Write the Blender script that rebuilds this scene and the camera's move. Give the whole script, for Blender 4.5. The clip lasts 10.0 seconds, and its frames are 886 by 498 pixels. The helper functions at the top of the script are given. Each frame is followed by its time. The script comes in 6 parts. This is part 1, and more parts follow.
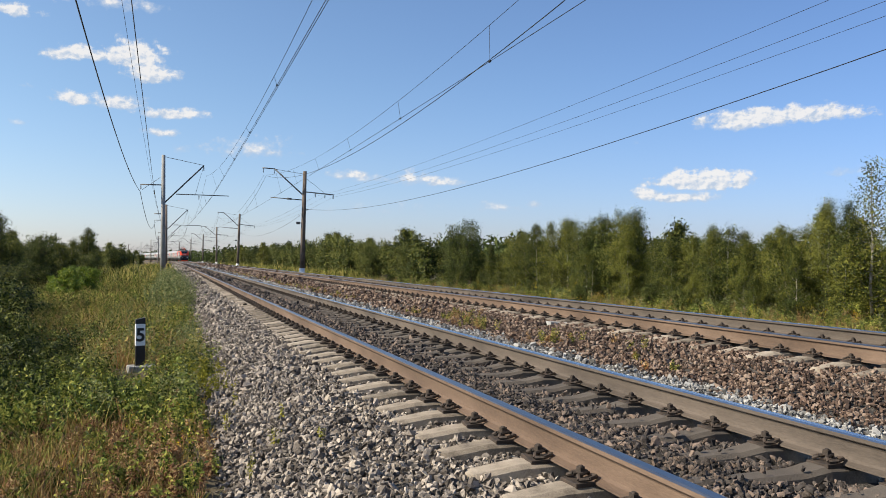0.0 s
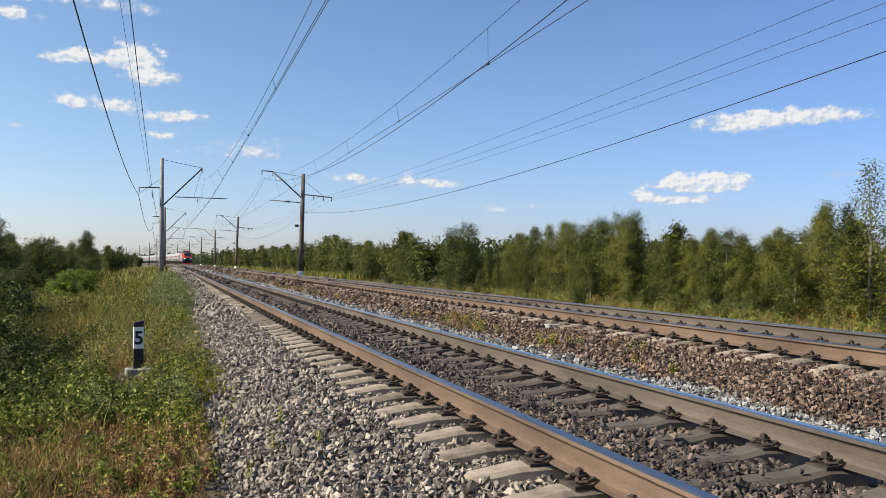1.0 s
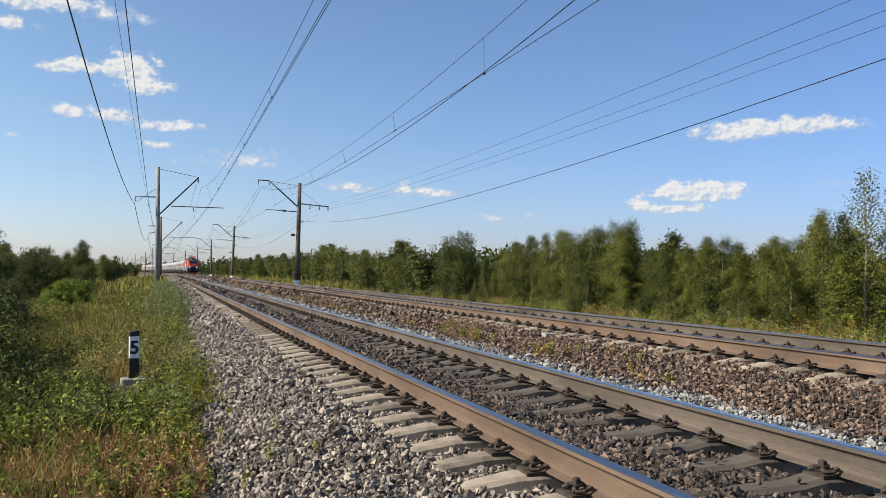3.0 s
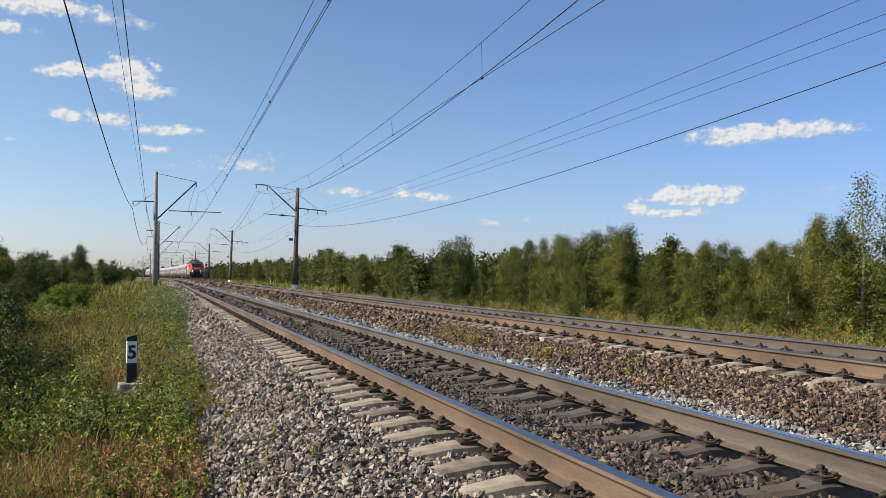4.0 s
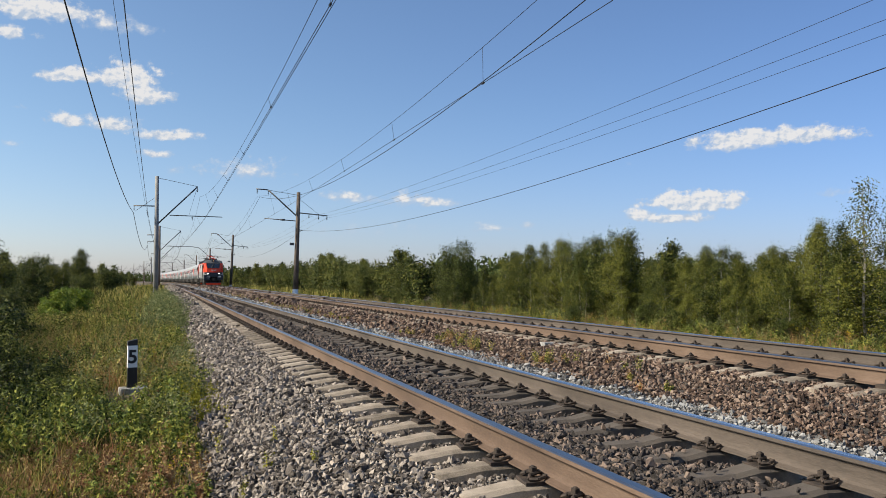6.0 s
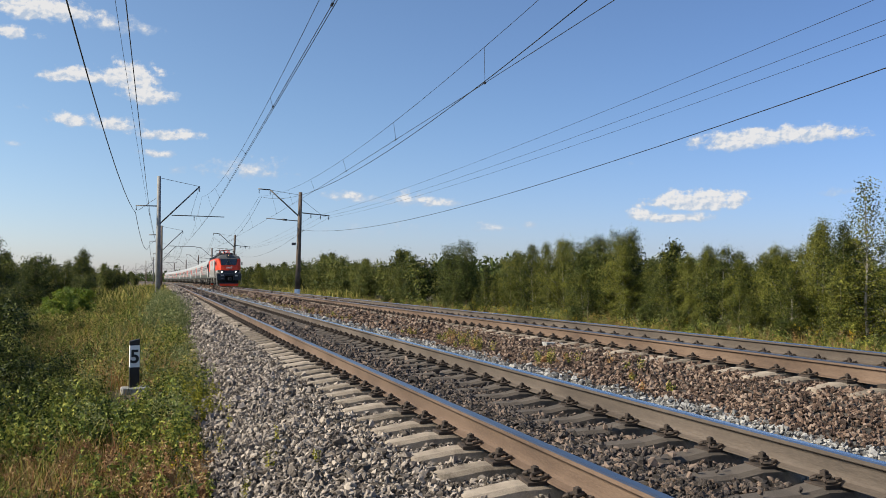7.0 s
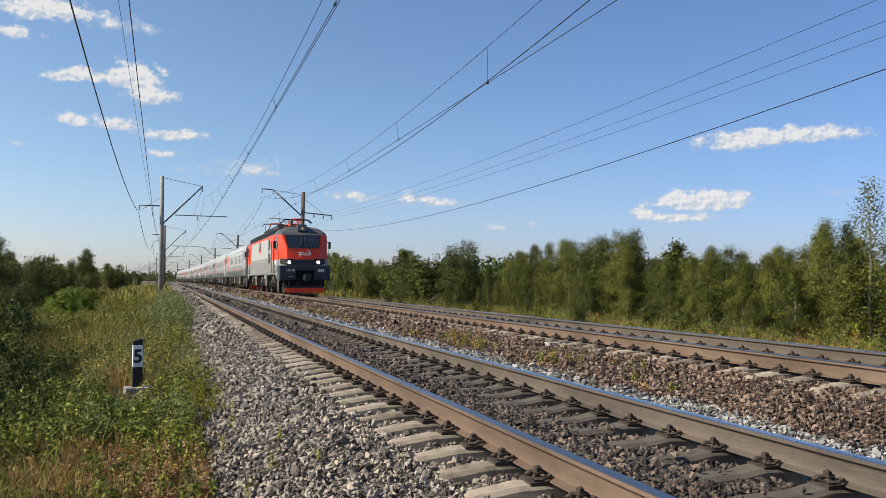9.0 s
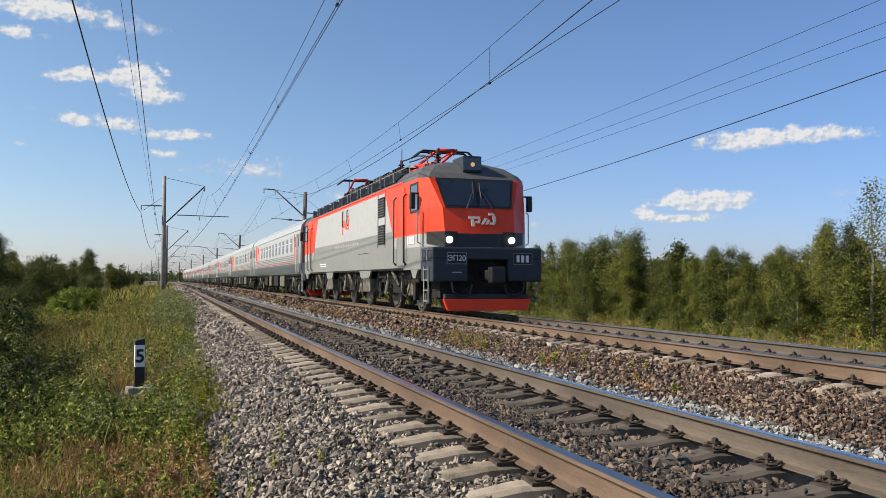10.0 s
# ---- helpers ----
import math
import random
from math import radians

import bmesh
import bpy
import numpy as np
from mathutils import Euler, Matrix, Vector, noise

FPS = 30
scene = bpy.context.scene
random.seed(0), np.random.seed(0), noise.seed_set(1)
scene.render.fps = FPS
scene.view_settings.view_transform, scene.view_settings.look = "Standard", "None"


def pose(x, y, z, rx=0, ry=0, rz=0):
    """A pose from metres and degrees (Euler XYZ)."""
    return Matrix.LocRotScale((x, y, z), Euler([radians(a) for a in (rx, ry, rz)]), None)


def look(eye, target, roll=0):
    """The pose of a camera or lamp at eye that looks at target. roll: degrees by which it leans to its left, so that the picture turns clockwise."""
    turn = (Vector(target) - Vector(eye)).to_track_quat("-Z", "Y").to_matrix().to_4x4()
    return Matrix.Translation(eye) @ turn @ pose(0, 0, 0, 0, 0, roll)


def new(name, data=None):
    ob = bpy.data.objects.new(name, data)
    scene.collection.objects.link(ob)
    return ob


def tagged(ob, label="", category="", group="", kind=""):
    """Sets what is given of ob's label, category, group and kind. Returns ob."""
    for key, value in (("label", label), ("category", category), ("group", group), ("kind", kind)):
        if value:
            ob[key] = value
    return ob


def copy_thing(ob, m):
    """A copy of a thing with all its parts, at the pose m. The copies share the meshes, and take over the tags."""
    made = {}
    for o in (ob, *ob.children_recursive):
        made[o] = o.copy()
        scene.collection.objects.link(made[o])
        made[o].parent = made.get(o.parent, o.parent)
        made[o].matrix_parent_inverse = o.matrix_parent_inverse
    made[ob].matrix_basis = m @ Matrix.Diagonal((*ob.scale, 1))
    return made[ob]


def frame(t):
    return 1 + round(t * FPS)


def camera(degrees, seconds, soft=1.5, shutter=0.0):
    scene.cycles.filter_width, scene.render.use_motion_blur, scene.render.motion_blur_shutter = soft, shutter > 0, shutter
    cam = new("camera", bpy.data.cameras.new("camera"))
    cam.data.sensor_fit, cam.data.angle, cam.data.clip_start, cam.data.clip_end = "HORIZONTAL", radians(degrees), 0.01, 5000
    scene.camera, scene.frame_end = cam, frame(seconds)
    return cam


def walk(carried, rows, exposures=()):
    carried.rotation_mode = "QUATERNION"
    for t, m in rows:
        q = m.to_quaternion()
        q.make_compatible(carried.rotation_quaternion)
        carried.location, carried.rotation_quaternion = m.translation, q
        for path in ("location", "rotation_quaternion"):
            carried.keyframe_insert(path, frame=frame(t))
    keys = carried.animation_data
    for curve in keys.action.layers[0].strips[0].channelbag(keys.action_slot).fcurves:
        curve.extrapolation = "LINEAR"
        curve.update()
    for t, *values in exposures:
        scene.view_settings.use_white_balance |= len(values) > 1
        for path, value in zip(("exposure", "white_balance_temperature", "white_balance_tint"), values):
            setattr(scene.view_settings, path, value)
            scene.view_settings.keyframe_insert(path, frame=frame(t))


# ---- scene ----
EYE = (0.0, 0.0, 1.089)
PATH = [  # seconds, degrees right of the line's direction, degrees up, lean
    (0.0, 17.833, 0.690, 0.094), (0.5, 17.891, 0.761, 0.060), (1.0, 17.933, 0.868, 0.055), (1.5, 17.994, 0.958, 0.030),
    (2.0, 18.042, 1.097, 0.040), (2.5, 18.096, 1.287, 0.011), (4.0, 18.312, 1.774, -0.040), (4.5, 18.325, 1.888, -0.032),
    (5.0, 18.303, 2.022, 0.000), (5.5, 18.286, 2.091, 0.005), (7.0, 18.132, 2.084, -0.002), (7.5, 18.067, 2.079, -0.014),
    (8.0, 18.043, 2.060, -0.016), (8.5, 18.007, 2.062, -0.005), (9.0, 17.943, 2.077, 0.029), (9.5, 17.882, 2.071, 0.055),
    (10.0, 17.816, 2.093, 0.083)]
cam = camera(55.1, 10.0, soft=0.65)


def aim(yaw, pitch, roll):
    a, b = radians(yaw), radians(pitch)
    way = Vector((math.sin(a) * math.cos(b), math.cos(a) * math.cos(b), math.sin(b)))
    return look(EYE, Vector(EYE) + way * 10, roll)


walk(cam, [(t, aim(a, b, c)) for t, a, b, c in PATH], exposures=[(0.0, 0.12), (2.5, 0.08), (5.0, 0.0), (10.0, 0.0)])

# ---- sun, sky and clouds ----
SUN_AZ, SUN_EL = -86.0, 36.0     # degrees clockwise from the line's direction, and up
sun_way = Vector((math.sin(radians(SUN_AZ)) * math.cos(radians(SUN_EL)), math.cos(radians(SUN_AZ)) * math.cos(radians(SUN_EL)), math.sin(radians(SUN_EL))))
sun = new("sun", bpy.data.lights.new("sun", "SUN"))
sun.data.energy, sun.data.angle, sun.data.color = 7.6, radians(0.55), (1.0, 0.895, 0.72)
sun.matrix_world = look((0, 0, 60), Vector((0, 0, 60)) - sun_way)

# azimuth, elevation, half width, half height in degrees, density
CLOUDS_NORTH = [
    (-5.36, 12.45, 1.96, 0.56, 0.9), (-2.24, 12.47, 1.80, 1.15, 1), (-1.22, 11.62, 1.53, 0.83, 0.95), (-5.78, 9.75, 1.10, 0.52, 0.9),
    (-3.24, 9.72, 1.51, 0.57, 0.8), (0.15, 9.18, 2.24, 0.46, 0.85), (-0.47, 8.02, 0.97, 0.33, 0.7), (4.94, 7.10, 2.71, 0.73, 0.6),
    (-8.90, 14.62, 1.14, 0.47, 0.9), (-3.07, 15.66, 2.19, 0.57, 0.6), (-8.87, 8.12, 0.69, 0.23, 0.5), (0.60, 7.03, 0.57, 0.33, 0.4),
    (-8.60, 10.37, 0.46, 0.20, 0.5), (11.60, 5.59, 1.36, 0.39, 0.7), (13.30, 5.34, 1.28, 0.35, 0.5), (12.36, 3.18, 3.83, 0.61, 0.3),
    (-7.58, 16.06, 3.47, 0.87, 0.9),
]
CLOUDS_EAST = [
    (15.77, 5.36, 1.54, 0.57, 0.8), (17.87, 5.09, 1.92, 0.35, 0.6), (21.86, 3.46, 1.53, 0.39, 0.5), (23.94, 3.67, 0.59, 0.35, 0.5),
    (39.46, 8.89, 4.96, 0.69, 0.95), (37.12, 8.47, 2.42, 0.50, 0.7), (34.71, 4.95, 3.06, 0.84, 1.1), (31.52, 4.21, 1.04, 0.55, 0.9),
    (33.65, 3.99, 2.46, 0.42, 0.8), (43.77, 5.37, 1.73, 0.35, 0.45), (30.79, 7.61, 0.37, 0.21, 0.3), (28.97, 6.96, 0.42, 0.17, 0.2),
    (11.23, 2.80, 1.27, 0.35, 0.3),
]


def link(tree, a, b):
    tree.links.new(a, b)


def nd(tree, kind, **values):
    n = tree.nodes.new(kind)
    for key, value in values.items():
        n.inputs[key].default_value = value
    return n


def op(tree, operation, a, b=None, clamp=False):
    n = tree.nodes.new("ShaderNodeMath")
    n.operation, n.use_clamp = operation, clamp
    for i, v in enumerate((a, b)):
        if v is None:
            continue
        if isinstance(v, (int, float)):
            n.inputs[i].default_value = v
        else:
            tree.links.new(v, n.inputs[i])
    return n.outputs[0]


def make_world():
    w = bpy.data.worlds.new("sky")
    scene.world = w
    w.use_nodes = True
    t = w.node_tree
    t.nodes.clear()
    out = t.nodes.new("ShaderNodeOutputWorld")
    bg = t.nodes.new("ShaderNodeBackground")
    sky = t.nodes.new("ShaderNodeTexSky")
    sky.sky_type, sky.sun_disc = "NISHITA", False
    sky.sun_elevation, sky.sun_rotation = radians(SUN_EL), radians(SUN_AZ)
    sky.altitude, sky.air_density, sky.dust_density, sky.ozone_density = 120, 1.0, 0.55, 3.0
    co = t.nodes.new("ShaderNodeTexCoord")
    sep = t.nodes.new("ShaderNodeSeparateXYZ")
    link(t, co.outputs["Generated"], sep.inputs[0])
    az = op(t, "MULTIPLY", op(t, "ARCTAN2", sep.outputs[0], sep.outputs[1]), 180 / math.pi)
    el = op(t, "MULTIPLY", op(t, "ARCSINE", sep.outputs[2]), 180 / math.pi)
    flat = t.nodes.new("ShaderNodeCombineXYZ")
    link(t, az, flat.inputs[0])
    link(t, op(t, "MULTIPLY", el, 1.25), flat.inputs[1])
    big = nd(t, "ShaderNodeTexNoise", Scale=0.95, Detail=8.0, Roughness=0.6)
    link(t, flat.outputs[0], big.inputs["Vector"])
    wob = op(t, "SUBTRACT", big.outputs["Fac"], 0.5)
    # puffs, lit from the sun's side: the difference of two shifted samples
    lit = []
    for shift in ((0, 0, 0), (-.16, .2, 0)):
        at = nd(t, "ShaderNodeVectorMath")
        at.operation = "ADD"
        link(t, flat.outputs[0], at.inputs[0])
        at.inputs[1].default_value = shift
        puff = nd(t, "ShaderNodeTexNoise", Scale=1.7, Detail=5.0, Roughness=0.55)
        link(t, at.outputs[0], puff.inputs["Vector"])
        lit.append(puff.outputs["Fac"])
    relief = op(t, "MULTIPLY", op(t, "SUBTRACT", lit[0], lit[1]), 2.4)
    total = None
    low = None
    for a, e, wd, ht, dens in CLOUDS_NORTH + CLOUDS_EAST:
        dx = op(t, "DIVIDE", op(t, "SUBTRACT", az, a), wd)
        dy = op(t, "DIVIDE", op(t, "SUBTRACT", el, e), ht)
        under = op(t, "MULTIPLY", op(t, "MINIMUM", dy, 0.0), 0.75)
        dy2 = op(t, "ADD", dy, under)
        r = op(t, "SQRT", op(t, "ADD", op(t, "MULTIPLY", dx, dx), op(t, "MULTIPLY", dy2, dy2)))
        v = op(t, "MULTIPLY", op(t, "SUBTRACT", 1.2, r), 1.5 * dens)
        v = op(t, "ADD", v, op(t, "MULTIPLY", wob, 3.6))
        v = op(t, "MULTIPLY", op(t, "MULTIPLY", v, op(t, "LESS_THAN", r, 1.9)), 1.5 * dens, clamp=True)
        shade = op(t, "MULTIPLY", op(t, "ADD", op(t, "MULTIPLY", dy, 0.5), op(t, "ADD", relief, 0.55)), v)
        total = v if total is None else op(t, "MAXIMUM", total, v)
        low = shade if low is None else op(t, "MAXIMUM", low, shade)
    ramp = nd(t, "ShaderNodeValToRGB")
    ramp.color_ramp.elements[0].color, ramp.color_ramp.elements[1].color = (4.0, 4.7, 5.7, 1), (6.9, 6.75, 6.6, 1)
    ramp.color_ramp.elements[0].position, ramp.color_ramp.elements[1].position = 0.15, 0.75
    link(t, low, ramp.inputs[0])
    mix = nd(t, "ShaderNodeMix")
    mix.data_type = "RGBA"
    link(t, op(t, "MULTIPLY", op(t, "POWER", total, 1.25), 0.92), mix.inputs[0])
    blue = nd(t, "ShaderNodeMix")
    blue.data_type, blue.blend_type = "RGBA", "MULTIPLY"
    blue.inputs[0].default_value = 1.0
    # paler towards the sun, deeper blue away from it
    dot = t.nodes.new("ShaderNodeVectorMath")
    dot.operation = "DOT_PRODUCT"
    link(t, co.outputs["Generated"], dot.inputs[0])
    dot.inputs[1].default_value = sun_way
    tint = nd(t, "ShaderNodeValToRGB")
    tint.color_ramp.elements[0].position, tint.color_ramp.elements[1].position = 0.0, 1.0
    tint.color_ramp.elements[0].color, tint.color_ramp.elements[1].color = (.45, .62, 1.02, 1), (1.47, 1.44, 1.29, 1)
    link(t, op(t, "ADD", op(t, "MULTIPLY", dot.outputs["Value"], 0.5), 0.5), tint.inputs[0])
    haze = nd(t, "ShaderNodeMix")
    haze.data_type = "RGBA"
    link(t, op(t, "POWER", op(t, "SUBTRACT", 1.0, op(t, "DIVIDE", op(t, "ABSOLUTE", el), 12.0), clamp=True), 1.6), haze.inputs[0])
    haze.inputs[6].default_value, haze.inputs[7].default_value = (1, 1, 1, 1), (.99, .92, 1.07, 1)
    air = nd(t, "ShaderNodeMix")
    air.data_type, air.blend_type = "RGBA", "MULTIPLY"
    air.inputs[0].default_value = 1.0
    link(t, tint.outputs[0], air.inputs[6])
    link(t, haze.outputs[2], air.inputs[7])
    link(t, air.outputs[2], blue.inputs[7])
    link(t, sky.outputs[0], blue.inputs[6])
    link(t, blue.outputs[2], mix.inputs[6])
    link(t, ramp.outputs[0], mix.inputs[7])
    link(t, mix.outputs[2], bg.inputs[0])
    bg.inputs[1].default_value = 0.122
    link(t, bg.outputs[0], out.inputs[0])


make_world()


# ---- materials ----
def surface(name, colours, scale=4.0, rough=0.85, metal=0.0, bump=0.3, fine=60.0, vary=0.0, island=0.0, sheen=0.0, leaf=0.0, spec=0.4, stretch=(1, 1, 1), dist=0.01):
    """Noise between two to four colours at two scales, with relief; vary and island shift the colour from object to object and piece to piece."""
    m = bpy.data.materials.new(name)
    m.use_nodes = True
    t = m.node_tree
    b = t.nodes["Principled BSDF"]
    co = t.nodes.new("ShaderNodeTexCoord")
    mp = nd(t, "ShaderNodeMapping")
    mp.inputs["Scale"].default_value = stretch
    link(t, co.outputs["Object"], mp.inputs[0])
    n1 = nd(t, "ShaderNodeTexNoise", Scale=scale, Detail=5.0, Roughness=0.6)
    n2 = nd(t, "ShaderNodeTexNoise", Scale=fine, Detail=3.0, Roughness=0.6)
    for n in (n1, n2):
        link(t, mp.outputs[0], n.inputs["Vector"])
    f = op(t, "ADD", op(t, "MULTIPLY", n1.outputs["Fac"], 0.7), op(t, "MULTIPLY", n2.outputs["Fac"], 0.3))
    f = op(t, "ADD", op(t, "MULTIPLY", op(t, "SUBTRACT", f, 0.5), 2.2), 0.5)
    if vary:
        info = t.nodes.new("ShaderNodeObjectInfo")
        f = op(t, "ADD", f, op(t, "MULTIPLY", op(t, "SUBTRACT", info.outputs["Random"], 0.5), vary))
    if island:
        geo = t.nodes.new("ShaderNodeNewGeometry")
        f = op(t, "ADD", f, op(t, "MULTIPLY", op(t, "SUBTRACT", geo.outputs["Random Per Island"], 0.5), island))
    ramp = nd(t, "ShaderNodeValToRGB")
    els = ramp.color_ramp.elements
    while len(els) < len(colours):
        els.new(0.5)
    for i, c in enumerate(colours):
        els[i].position = 0.08 + 0.84 * i / max(1, len(colours) - 1)
        els[i].color = (*c, 1)
    link(t, f, ramp.inputs[0])
    link(t, ramp.outputs[0], b.inputs["Base Color"])
    b.inputs["Metallic"].default_value = metal
    b.inputs["Specular IOR Level"].default_value = spec
    link(t, op(t, "ADD", op(t, "MULTIPLY", n2.outputs["Fac"], 0.2), rough - 0.1, clamp=True), b.inputs["Roughness"])
    if bump:
        bp = nd(t, "ShaderNodeBump", Strength=bump, Distance=dist)
        link(t, op(t, "ADD", n2.outputs["Fac"], op(t, "MULTIPLY", n1.outputs["Fac"], 0.8)), bp.inputs["Height"])
        link(t, bp.outputs[0], b.inputs["Normal"])
    if leaf:
        tr = t.nodes.new("ShaderNodeBsdfTranslucent")
        mx = t.nodes.new("ShaderNodeMixShader")
        mx.inputs[0].default_value = leaf
        link(t, ramp.outputs[0], tr.inputs[0])
        link(t, b.outputs[0], mx.inputs[1])
        link(t, tr.outputs[0], mx.inputs[2])
        link(t, mx.outputs[0], t.nodes["Material Output"].inputs[0])
    return m


def plain(name, colour, rough=0.5, metal=0.0, dirt=0.25, scale=3.0, coat=0.0):
    """Paint or rubber with faint dirt."""
    dark = tuple(c * (1 - dirt) for c in colour)
    light = tuple(min(1, c * (1 + dirt * 0.3)) for c in colour)
    m = surface(name, [dark, colour, light], scale, rough, metal, 0.05, 40.0)
    m.node_tree.nodes["Principled BSDF"].inputs["Coat Weight"].default_value = coat
    return m


def glow(name, colour, strength):
    m = bpy.data.materials.new(name)
    m.use_nodes = True
    b = m.node_tree.nodes["Principled BSDF"]
    b.inputs["Base Color"].default_value = (*colour, 1)
    b.inputs["Emission Color"].default_value = (*colour, 1)
    b.inputs["Emission Strength"].default_value = strength
    return m


